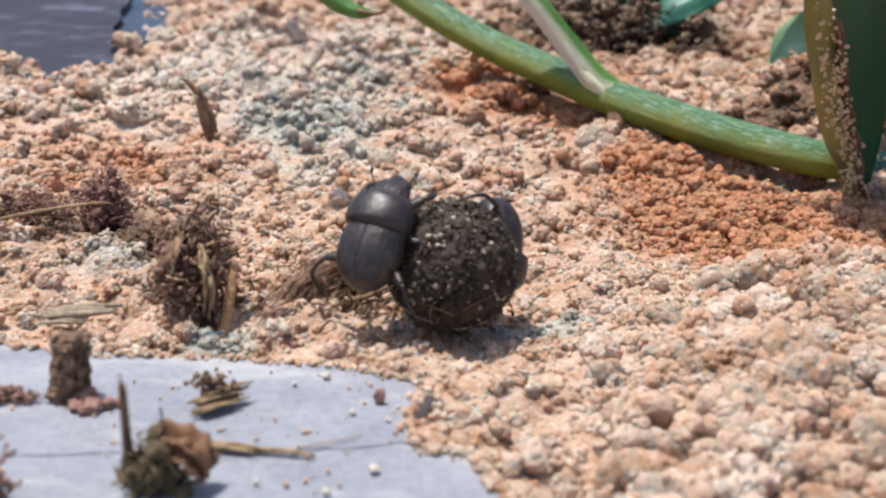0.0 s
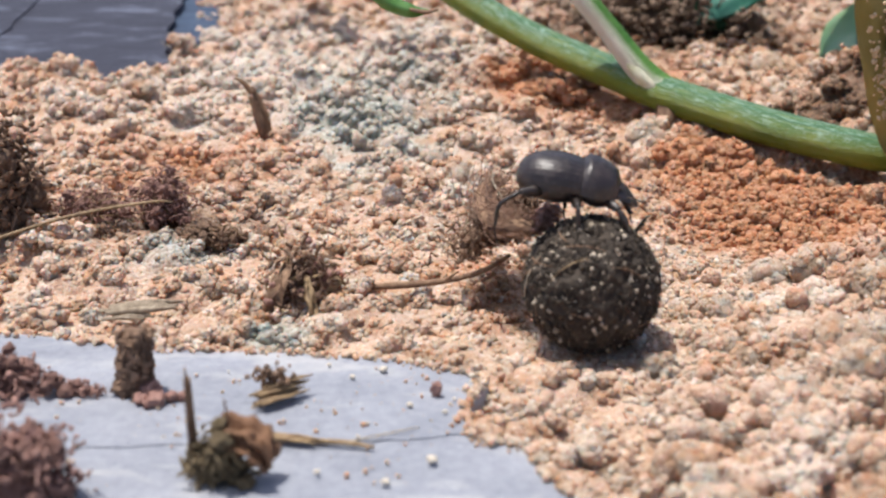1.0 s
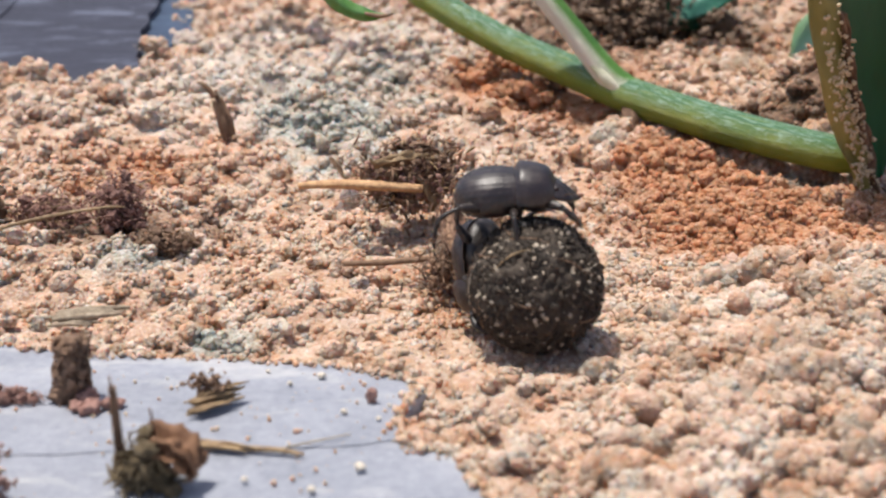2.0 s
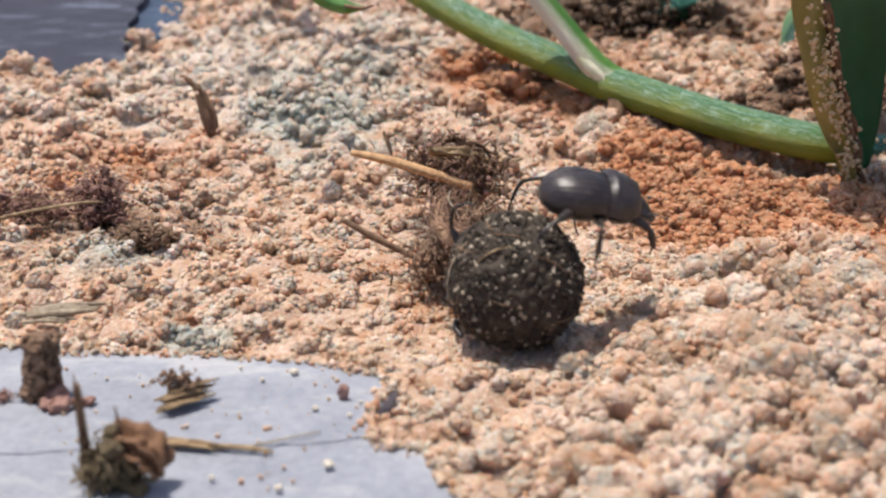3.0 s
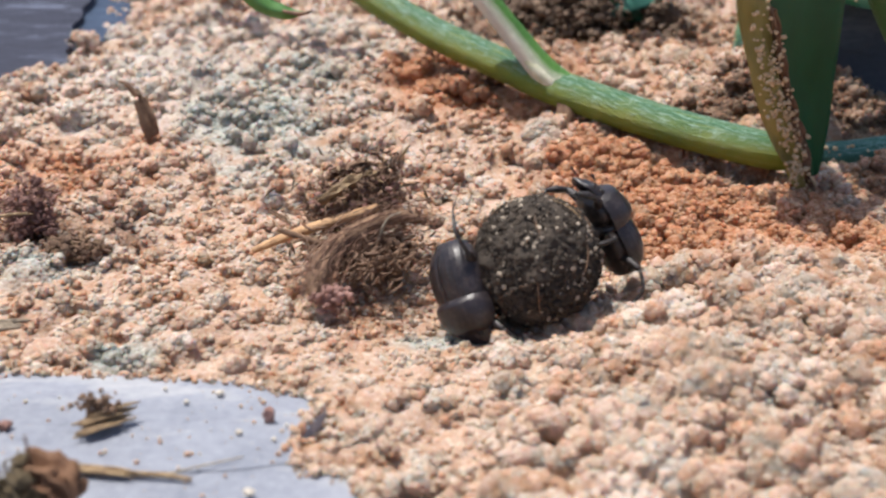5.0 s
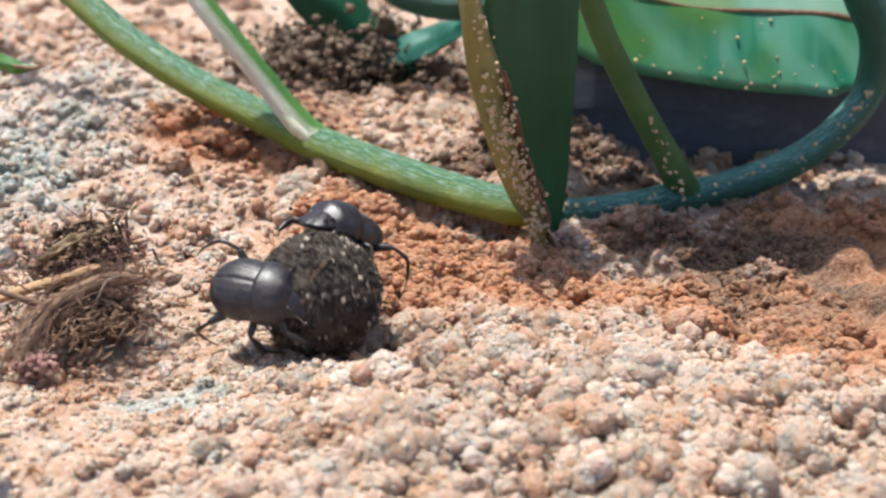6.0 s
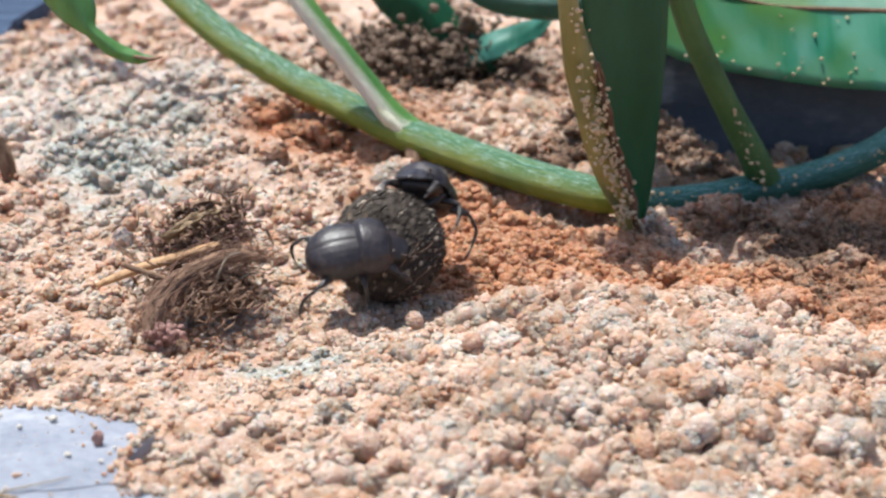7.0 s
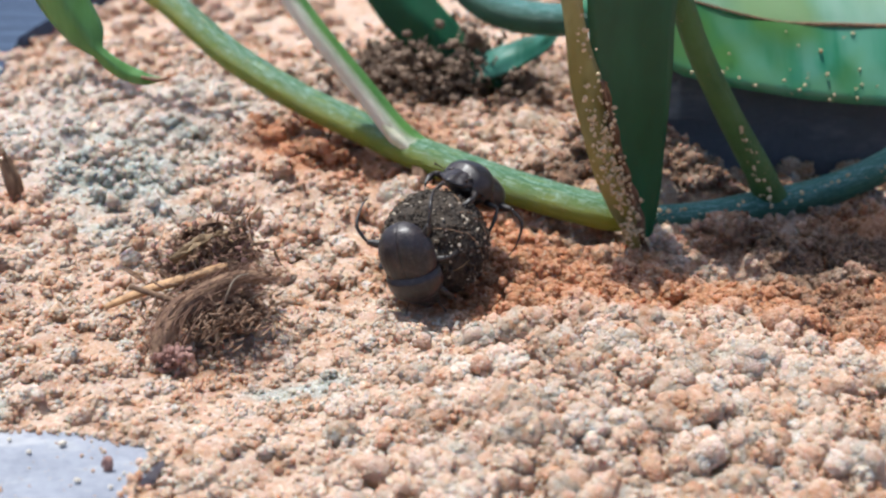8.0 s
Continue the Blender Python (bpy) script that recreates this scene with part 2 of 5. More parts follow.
# ---- mesh helpers ----
def part(name, bm, material, parent, label="", smooth=True):
    """Links a bmesh written in centimetres as one mesh object, under a thing or a part."""
    for v in bm.verts:
        v.co *= U
    me = bpy.data.meshes.new(name)
    bm.to_mesh(me)
    bm.free()
    if smooth:
        me.polygons.foreach_set("use_smooth", [True] * len(me.polygons))
    me.materials.append(material)
    ob = new(name, me)
    if parent:
        ob.parent = parent
    if label:
        tagged(ob, label)
    return ob


def thing(name, label, category, m=None, group=""):
    ob = new(name)
    ob.empty_display_size = 0.005
    if m:
        ob.matrix_basis = m
    return tagged(ob, label, category, group)


def at(x, y, z, rx=0, ry=0, rz=0):
    return pose(x * U, y * U, z * U, rx, ry, rz)


rng = np.random.default_rng(7)


def lattice_noise(x, y, scale, seed):
    """Smooth value noise of arrays, -1 to 1."""
    r = np.random.default_rng(seed).uniform(-1, 1, (256, 256))
    fx, fy = np.asarray(x) / scale + 1000.0, np.asarray(y) / scale + 1000.0
    ix, iy = np.floor(fx).astype(int), np.floor(fy).astype(int)
    u, v = fx - ix, fy - iy
    u, v = u * u * (3 - 2 * u), v * v * (3 - 2 * v)
    i0, i1, j0, j1 = ix % 256, (ix + 1) % 256, iy % 256, (iy + 1) % 256
    return (r[i0, j0] * (1 - u) + r[i1, j0] * u) * (1 - v) + (r[i0, j1] * (1 - u) + r[i1, j1] * u) * v


def blob(x, y, cx, cy, rx, ry):
    return np.exp(-((x - cx) / rx) ** 2 - ((y - cy) / ry) ** 2)


def step(v, a, b):
    t = np.clip((v - a) / (b - a), 0, 1)
    return t * t * (3 - 2 * t)


def ground_height(x, y):
    """The lie of the sand, in centimetres, without its clumps."""
    h = -0.16 + 0 * x
    h = h + 0.36 * blob(0, y, 0, 1.6, 1, 1.7) * step(x, 2.2, 4.5)
    h = h - 0.42 * blob(x, y, 9.8, 7.0, 3.2, 2.6) - 0.30 * blob(x, y, 3.8, 5.6, 2.2, 1.8) - 0.28 * blob(x, y, 1.2, 3.4, 1.4, 1.2)
    h = h + 0.55 * step(y, 9.3, 13.0) * (1 - 0.95 * step(x, 6.0, 9.0) * (1 - step(y, 19.0, 23.0))) + 0.25 * blob(x, y, -6.5, 9.5, 3, 2)
    h = h - 0.9 * step(-x, 8.1, 9.0) * step(y, 14.6, 15.6) * (1 - step(y, 37, 40))
    h = h + 1.5 * blob(x, y, 8.5, 13.2, 1.5, 1.6)
    h = h - 0.2 * hollow(x, y)
    far = step(np.hypot(x - 2, y - 8), 15, 40)
    h = h + (1 - far) * 0.07 * lattice_noise(x, y, 2.3, 3) * step(y, 0.5, 3)
    return h + far * 0.5 * lattice_noise(x, y, 14, 4)


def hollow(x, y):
    """The dip in the sand along the stem's underside; also places the shade painted there."""
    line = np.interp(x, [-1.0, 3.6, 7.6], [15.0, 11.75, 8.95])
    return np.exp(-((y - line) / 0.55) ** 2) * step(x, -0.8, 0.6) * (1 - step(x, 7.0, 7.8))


def stains(x, y):
    """Rusty, mossy and humus-dark stains of the sand, 0 to 1; some dark and grey ones paint shade."""
    patch = 1 - step(np.hypot(x - 11.0, y - 5.5), 6.5, 10.0)
    w = lattice_noise(x, y, 0.8, 11) * 0.5 + lattice_noise(x, y, 0.3, 12) * 0.35
    rust = 1.45 * blob(x, y, 5.9, 7.2, 2.3, 2.6) + 1.0 * blob(x, y, 4.3, 9.8, 1.5, 2.0) + 1.6 * blob(x, y, 1.6, 14.4, 2.4, 2.2) + 0.5 * blob(x, y, -0.5, 4.5, 1.6, 1.0) + 0.55 * blob(x, y, 1.0, 2.6, 1.3, 0.9)
    rust = rust + 0.5 * blob(x, y, -4.6, 10.6, 0.8, 1.2) + 0.5 * blob(x, y, -3.0, 1.2, 1.4, 0.35) + 0.75 * blob(x, y, -6.4, 8.6, 2.4, 1.7) + 0.5 * blob(x, y, 4.5, 17.5, 2, 1.5)
    rust = rust + 1.3 * patch * step(0.754 * (x - 8.0) + 0.657 * (y - 5.3), -0.2, 1.3) * step(x, 7.6, 8.8) * (1 - 0.75 * step(y, 6.6, 8.0) * (1 - step(x, 11.0, 13.0))) * (1 - step(y, 9.5, 12.0)) + 0.8 * blob(x, y, 8.6, 12.6, 1.6, 1.4)
    # grey-green patches; the last two terms paint grey shade below the stem
    moss_shade = 0.85 * blob(x, y, -2.5, 12.3, 2.2, 3.2) + 1.0 * blob(x, y, -2.9, 1.7, 0.6, 0.6) + 0.9 * blob(x, y, 1.1, 2.6, 0.6, 0.4) + 0.9 * blob(x, y, 1.75, 2.9, 0.7, 0.5) + 0.7 * blob(x, y, -5.2, 4.6, 1.0, 0.8) + 0.7 * blob(x, y, 5, 21, 3, 2) + 0.45 * blob(x, y, 9.4, 7.8, 1.8, 0.9) + 0.5 * hollow(x, y) * step(x, 3.0, 4.0)
    # dark soil, plus shade painted under the stem, behind it and at right
    humus_shade = 1.1 * blob(x, y, 2.3, 14.6, 1.5, 1.0) + 0.7 * patch * step(x, 9.2, 11.2) * step(y, 2.2, 4.5) * (1 - step(y, 8.0, 9.5)) + 1.3 * blob(x, y, 4.8, 19.4, 3.4, 2.8) + 1.0 * blob(x, y, 10.2, 12.3, 3.4, 1.7) + 0.8 * blob(x, y, 11.4, 8.9, 2.8, 1.2) + 0.9 * blob(x, y, -5.4, 6.0, 1.6, 0.9) + 0.6 * blob(x, y, 6.5, 12.0, 2, 1) + 0.42 * hollow(x, y) * step(x, 0.5, 2.0)
    # far left sand greyed to paint haze over it
    haze_grey = 0.92 * blob(x, y, -3.6, 15.6, 6.5, 6.2)
    return [np.clip((s + w * 0.6 * np.minimum(1, s * reach + free) - 0.27) * 1.55, 0, top) for s, top, reach, free in ((rust, 1.0, 1.2, 0.5), (moss_shade, 0.8, 2.5, 0.0), (humus_shade, 1.0, 2.5, 0.0), (haze_grey, 0.85, 2.5, 0.0))]


ICO = bmesh.new()
bmesh.ops.create_icosphere(ICO, subdivisions=1, radius=1)
ICO1_V = np.array([v.co[:] for v in ICO.verts])
ICO1_F = np.array([[v.index for v in f.verts] for f in ICO.faces])
ICO.free()
ICO = bmesh.new()
bmesh.ops.create_icosphere(ICO, subdivisions=2, radius=1)
ICO2_V = np.array([v.co[:] for v in ICO.verts])
ICO2_F = np.array([[v.index for v in f.verts] for f in ICO.faces])
ICO.free()


OCTA_V = np.array([(1, 0, 0), (-1, 0, 0), (0, 1, 0), (0, -1, 0), (0, 0, 1), (0, 0, -1)], dtype=float)
OCTA_F = np.array([(0, 2, 4), (2, 1, 4), (1, 3, 4), (3, 0, 4), (2, 0, 5), (1, 2, 5), (3, 1, 5), (0, 3, 5)])


def pebbles(centres, radii, fine=False, uneven=0.22, seed=1, tiny=False):
    """Arrays of many small rough grains: vertices and triangles."""
    r = np.random.default_rng(seed)
    v0, f0 = (OCTA_V, OCTA_F) if tiny else (ICO2_V, ICO2_F) if fine else (ICO1_V, ICO1_F)
    n, k = len(centres), len(v0)
    axes = r.normal(size=(n, 4))
    axes /= np.linalg.norm(axes, axis=1)[:, None]
    w, x, y, z = axes.T
    rot = np.stack([1 - 2 * (y * y + z * z), 2 * (x * y - z * w), 2 * (x * z + y * w), 2 * (x * y + z * w), 1 - 2 * (x * x + z * z), 2 * (y * z - x * w), 2 * (x * z - y * w), 2 * (y * z + x * w), 1 - 2 * (x * x + y * y)], 1).reshape(n, 3, 3)
    v = v0[None] * r.uniform(0.75, 1.2, (n, 1, 3)) * (1 + uneven * r.uniform(-1, 1, (n, k, 1)))
    v = np.einsum("nij,nkj->nki", rot, v) * np.asarray(radii)[:, None, None] + np.asarray(centres)[:, None, :]
    f = f0[None] + (np.arange(n) * k)[:, None, None]
    return v.reshape(-1, 3), f.reshape(-1, 3)


def slivers(centres, along, length, width, seed=1):
    """Arrays of thin splinters, each stretched along its own direction."""
    r = np.random.default_rng(seed)
    c, a = np.asarray(centres, dtype=float), np.asarray(along, dtype=float)
    a = a / np.linalg.norm(a, axis=1)[:, None]
    side = np.cross(a, r.normal(size=a.shape))
    side /= np.linalg.norm(side, axis=1)[:, None]
    up = np.cross(a, side)
    n, cut = len(c), np.array((-1.0, -0.35, 0.4, 1.0))
    bend = side * (np.asarray(length) * r.uniform(-0.25, 0.25, n))[:, None]
    v = np.empty((n, 4, 3, 3))
    for i, q in enumerate(cut):
        mid = c + a * (np.asarray(length) * q * 0.5)[:, None] + bend * (1 - q * q)
        w = (np.asarray(width) * (0.15, 1.0, 0.9, 0.1)[i] * 0.5)[:, None]
        for k in range(3):
            t = 2.094 * k
            v[:, i, k] = mid + (side * math.cos(t) + up * math.sin(t)) * w
    f = np.array([(3 * i + k, 3 * i + (k + 1) % 3, 3 * i + 3 + (k + 1) % 3, 3 * i + 3 + k) for i in range(3) for k in range(3)])
    return v.reshape(-1, 3), (f[None] + (np.arange(n) * 12)[:, None, None]).reshape(-1, 4)


def mesh_object(name, v, f, material, parent=None, smooth=True):
    """A mesh object from arrays in centimetres."""
    me = bpy.data.meshes.new(name)
    v = np.asarray(v, dtype=np.float32) * U
    f = np.asarray(f, dtype=np.int32)
    me.vertices.add(len(v))
    me.vertices.foreach_set("co", v.ravel())
    k = f.shape[1]
    me.loops.add(f.size)
    me.loops.foreach_set("vertex_index", f.ravel())
    me.polygons.add(len(f))
    me.polygons.foreach_set("loop_start", np.arange(0, f.size, k, dtype=np.int32))
    me.update(calc_edges=True)
    if smooth:
        me.polygons.foreach_set("use_smooth", np.ones(len(f), dtype=bool))
    me.materials.append(material)
    ob = new(name, me)
    if parent:
        ob.parent = parent
    return ob


def stain_mesh(me, x, y, shade=0.0):
    """Stores the stains of the sand at x, y; shade, -1 to 1, makes a clod rustier or paler than its neighbours."""
    rust, moss_shade, humus_shade, haze_grey = stains(x, y)
    rust = np.clip(rust + 0.35 * np.clip(-shade - 0.3, 0, 1), 0, 1)
    pale = np.clip(shade, 0, 1) * np.ones_like(rust)
    for key, s in zip(("rust", "moss_shade", "humus_shade", "haze_grey", "pale"), (rust, moss_shade, humus_shade, haze_grey, pale)):
        me.attributes.new(key, "FLOAT", "POINT").data.foreach_set("value", np.asarray(s, dtype=np.float32))


def tube(points, radii, sides=10, ribs=0, rib_depth=0.0, closed=True, toward=(0, 0, 1)):
    """A bmesh tube along points, with a radius at each; ribs make it grooved lengthwise."""
    pts = [Vector(p) for p in points]
    fine, rad = [], []
    for i in range(len(pts) - 1):
        p0, p1, p2, p3 = pts[max(i - 1, 0)], pts[i], pts[i + 1], pts[min(i + 2, len(pts) - 1)]
        for s in range(6):
            t = s / 6
            fine.append(0.5 * ((2 * p1) + (p2 - p0) * t + (2 * p0 - 5 * p1 + 4 * p2 - p3) * t * t + (3 * p1 - p0 - 3 * p2 + p3) * t ** 3))
            rad.append(radii[i] * (1 - t) + radii[i + 1] * t)
    fine.append(pts[-1])
    rad.append(radii[-1])
    bm = bmesh.new()
    side_layer, turn_layer, run_layer = (bm.verts.layers.float.new(k) for k in ("side", "turn", "run"))
    toward = Vector(toward).normalized()
    run = 0.0
    rings, side = [], None
    for i, p in enumerate(fine):
        d = (fine[min(i + 1, len(fine) - 1)] - fine[max(i - 1, 0)]).normalized()
        if side is None:
            side = d.orthogonal().normalized()
        side = (side - d * side.dot(d)).normalized()
        up = d.cross(side)
        ring = []
        for k in range(sides):
            a = 2 * math.pi * k / sides
            r = rad[i] * (1 - rib_depth * (0.5 + 0.5 * math.cos(ribs * a)) if ribs else 1)
            v = bm.verts.new(p + (side * math.cos(a) + up * math.sin(a)) * r)
            v[side_layer] = 0.5 + 0.5 * (side * math.cos(a) + up * math.sin(a)).dot(toward)
            v[turn_layer], v[run_layer] = abs(1 - k * 2 / sides), run
            ring.append(v)
        rings.append(ring)
        run += (fine[min(i + 1, len(fine) - 1)] - p).length
    for a, b in zip(rings, rings[1:]):
        for k in range(sides):
            bm.faces.new((a[k], a[(k + 1) % sides], b[(k + 1) % sides], b[k]))
    if closed:
        bm.faces.new(rings[0][::-1])
        bm.faces.new(rings[-1])
    return bm


def join(*bms):
    out = bmesh.new()
    for b in bms:
        me = bpy.data.meshes.new("scratch")
        b.to_mesh(me)
        b.free()
        out.from_mesh(me)
        bpy.data.meshes.remove(me)
    return out


def sheet(fn, nu, nv, thick=0.0):
    """A bmesh surface fn(u, v) over the unit square, with thickness along its normals."""
    bm = bmesh.new()
    g = [[bm.verts.new(fn(i / nu, j / nv)) for j in range(nv + 1)] for i in range(nu + 1)]
    for i in range(nu):
        for j in range(nv):
            bm.faces.new((g[i][j], g[i + 1][j], g[i + 1][j + 1], g[i][j + 1]))
    bmesh.ops.remove_doubles(bm, verts=bm.verts[:], dist=1e-4)
    bm.normal_update()
    if thick:
        bmesh.ops.solidify(bm, geom=bm.faces[:], thickness=thick)
    return bm


def rough_ball(rx, ry, rz, level, amp, scale, seed=0.0):
    bm = bmesh.new()
    bmesh.ops.create_icosphere(bm, subdivisions=level, radius=1)
    for v in bm.verts:
        n = v.co.normalized()
        q = n * scale + Vector((seed, seed * 1.7, -seed))
        k = 1 + amp * (noise.noise(q) + 0.5 * noise.noise(q * 2.3) + 0.3 * noise.noise(q * 5.1))
        v.co = Vector((n.x * rx, n.y * ry, n.z * rz)) * k
    return bm


# ---- the sand ----
SLAB = [(-16, 1.9), (-9, 1.55), (-5.9, 1.15), (-4.65, 0.85), (-2.75, 0.80), (-1.25, 0.66), (-0.2, 0.28), (0.02, -0.1), (-0.24, -0.75), (-0.08, -1.45), (0.5, -1.56), (0.76, -2.1), (1.0, -2.7), (1.6, -3.8), (1.4, -7.5), (-16, -7.5)]


def slab_free(x, y):
    """1 outside the pale slab's outline, 0 inside, soft over a few millimetres."""
    inside = np.zeros_like(x, dtype=bool)
    for (x0, y0), (x1, y1) in zip(SLAB, SLAB[1:] + SLAB[:1]):
        if y0 != y1:
            inside ^= ((y0 > y) != (y1 > y)) & (x < (x1 - x0) * (y - y0) / (y1 - y0) + x0)
    return np.where(inside, 0.0, 1.0)


def spread(*zones):
    """Grid lines: even inside the zones (from, to, step), wider and wider outside them."""
    lo, hi, fine = zones[0]
    lines = list(np.arange(lo, hi + 1e-6, fine))
    for a, b, s in zones[1:]:
        lines = list(np.arange(a, lines[0] - s * 0.5, s)) + lines + list(np.arange(lines[-1] + s, b + 1e-6, s))
    grow = np.cumsum(0.12 * 1.35 ** np.arange(1, 60))
    grow = grow[grow < 3000]
    return np.concatenate([lines[0] - grow[::-1], lines, lines[-1] + grow])


GX, GY = spread((-8, 12.5, 0.07), (-13, 17, 0.12)), spread((-4.2, 9, 0.07), (-6, 27, 0.12))


TRACK = [(0.3, 2.6), (-0.0, 2.8), (1.4, 1.8), (1.5, 1.9), (1.5, 1.9), (1.6, 1.8), (2.1, 2.0), (3.5, 3.7), (4.0, 3.8), (3.8, 4.0), (3.7, 4.5), (2.8, 5.2), (2.9, 5.0), (3.3, 6.0), (3.3, 5.9), (3.8, 6.8)]


def trodden(x, y):
    """Near 1 where the ball has rolled and pressed the sand."""
    return np.clip(sum(blob(x, y, a, b - 0.5, 1.0, 1.1) for a, b in TRACK), 0, 1)


def lumpy_ground():
    """Height of the sand on the grid: its lie, and rounded clods of all sizes pressed into it."""
    gx, gy = np.meshgrid(GX, GY, indexing="ij")
    h = ground_height(gx, gy)
    r = np.random.default_rng(77)
    lumps = np.zeros_like(h)

    def press(n, box, r0, r1, power, tall):
        c = r.uniform(box[0], box[1], (n, 2))
        rad = r0 + (r1 - r0) * r.random(n) ** power
        rise = tall * rad * r.uniform(0.5, 1.0, n)
        rough = np.clip(0.75 + 0.6 * lattice_noise(c[:, 0], c[:, 1], 2.2, 78) + 0.25 * step(c[:, 0], 2.0, 5.0), 0.25, 1.4)
        for (x, y), q, up in zip(c, rad, rise * rough):
            i0, i1 = np.searchsorted(GX, (x - q, x + q))
            j0, j1 = np.searchsorted(GY, (y - q, y + q))
            d = ((GX[i0:i1, None] - x) ** 2 + (GY[None, j0:j1] - y) ** 2) / (q * q)
            cap = up * np.sqrt(np.clip(1 - d, 0, None))
            lumps[i0:i1, j0:j1] = np.maximum(lumps[i0:i1, j0:j1], cap + 0.25 * np.minimum(lumps[i0:i1, j0:j1], 0.3) * (d < 1))

    press(700, ((-13, -6), (17, 27)), 0.45, 1.1, 2.0, 0.35)
    press(1300, ((-13, -6), (17, 27)), 0.22, 0.55, 1.8, 1.1)
    press(700, ((2, -5), (14, 6)), 0.2, 0.62, 1.5, 0.8)
    press(8000, ((-10, -5), (14, 12)), 0.11, 0.24, 1.3, 0.9)
    press(5200, ((-13, 11), (17, 27)), 0.14, 0.32, 1.3, 1.0)
    lumps = np.minimum(lumps, 0.75) * (1 - 0.5 * hollow(gx, gy)) * (1 - 0.38 * trodden(gx, gy)) * (1 - 0.7 * step(gx, 8.4, 9.4) * step(gy, 10.2, 11.2) * (1 - step(gy, 17, 18)))
    keep = slab_free(gx, gy)
    near = 1 - step(np.hypot(gx - 2, gy - 9), 17, 26)
    return gx, gy, h - 0.17 * near * keep + lumps * near * keep - (1 - keep) * 0.05


GRID_X, GRID_Y, GRID_H = lumpy_ground()


def surface(x, y):
    i = np.clip(np.searchsorted(GX, x), 1, len(GX) - 1)
    j = np.clip(np.searchsorted(GY, y), 1, len(GY) - 1)
    u = np.clip((x - GX[i - 1]) / (GX[i] - GX[i - 1]), 0, 1)
    v = np.clip((y - GY[j - 1]) / (GY[j] - GY[j - 1]), 0, 1)
    return (GRID_H[i - 1, j - 1] * (1 - u) + GRID_H[i, j - 1] * u) * (1 - v) + (GRID_H[i - 1, j] * (1 - u) + GRID_H[i, j] * u) * v


def build_ground():
    nx, ny = len(GX), len(GY)
    idx = np.arange(nx * ny).reshape(nx, ny)
    f = np.stack([idx[:-1, :-1], idx[1:, :-1], idx[1:, 1:], idx[:-1, 1:]], -1).reshape(-1, 4)
    ob = mesh_object("ground", np.stack([GRID_X, GRID_Y, GRID_H], -1).reshape(-1, 3), f, SAND_BED)
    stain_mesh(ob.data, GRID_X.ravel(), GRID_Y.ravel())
    return tagged(ob, "pale orange-beige coarse crumbly sand with rusty patches", "sand", kind="structure")


def upward(r, n, dip):
    """Random unit directions, few of them pointing down."""
    d = r.normal(size=(n, 3))
    d[:, 2] = np.abs(d[:, 2]) - dip
    return d / np.linalg.norm(d, axis=1)[:, None]


def crumbly(r, centres, size, knobs, grains, lo, hi):
    """Clods of stuck grains: each is a few rounded knobs, crusted with grains. Gives places, radii and the clod's number for both."""
    share = size ** 1.2
    k = np.concatenate([np.repeat(np.arange(len(size)), knobs // 2), r.choice(len(size), len(size) * knobs // 2, p=share / share.sum())])
    d = upward(r, len(k), 0.25) * np.array((1, 1, 0.85))
    kc = centres[k] + d * (size[k] * r.uniform(0.35, 0.78, len(k)))[:, None]
    kr = size[k] * r.uniform(0.28, 0.52, len(k))
    share = kr ** 1.7
    g = r.choice(len(kr), grains, p=share / share.sum())
    gc = kc[g] + upward(r, grains, 0.22) * (kr[g] * r.uniform(0.84, 1.01, grains))[:, None]
    gr = lo + (hi - lo) * r.random(grains) ** 1.6
    return kc, kr, k, gc, gr, k[g]


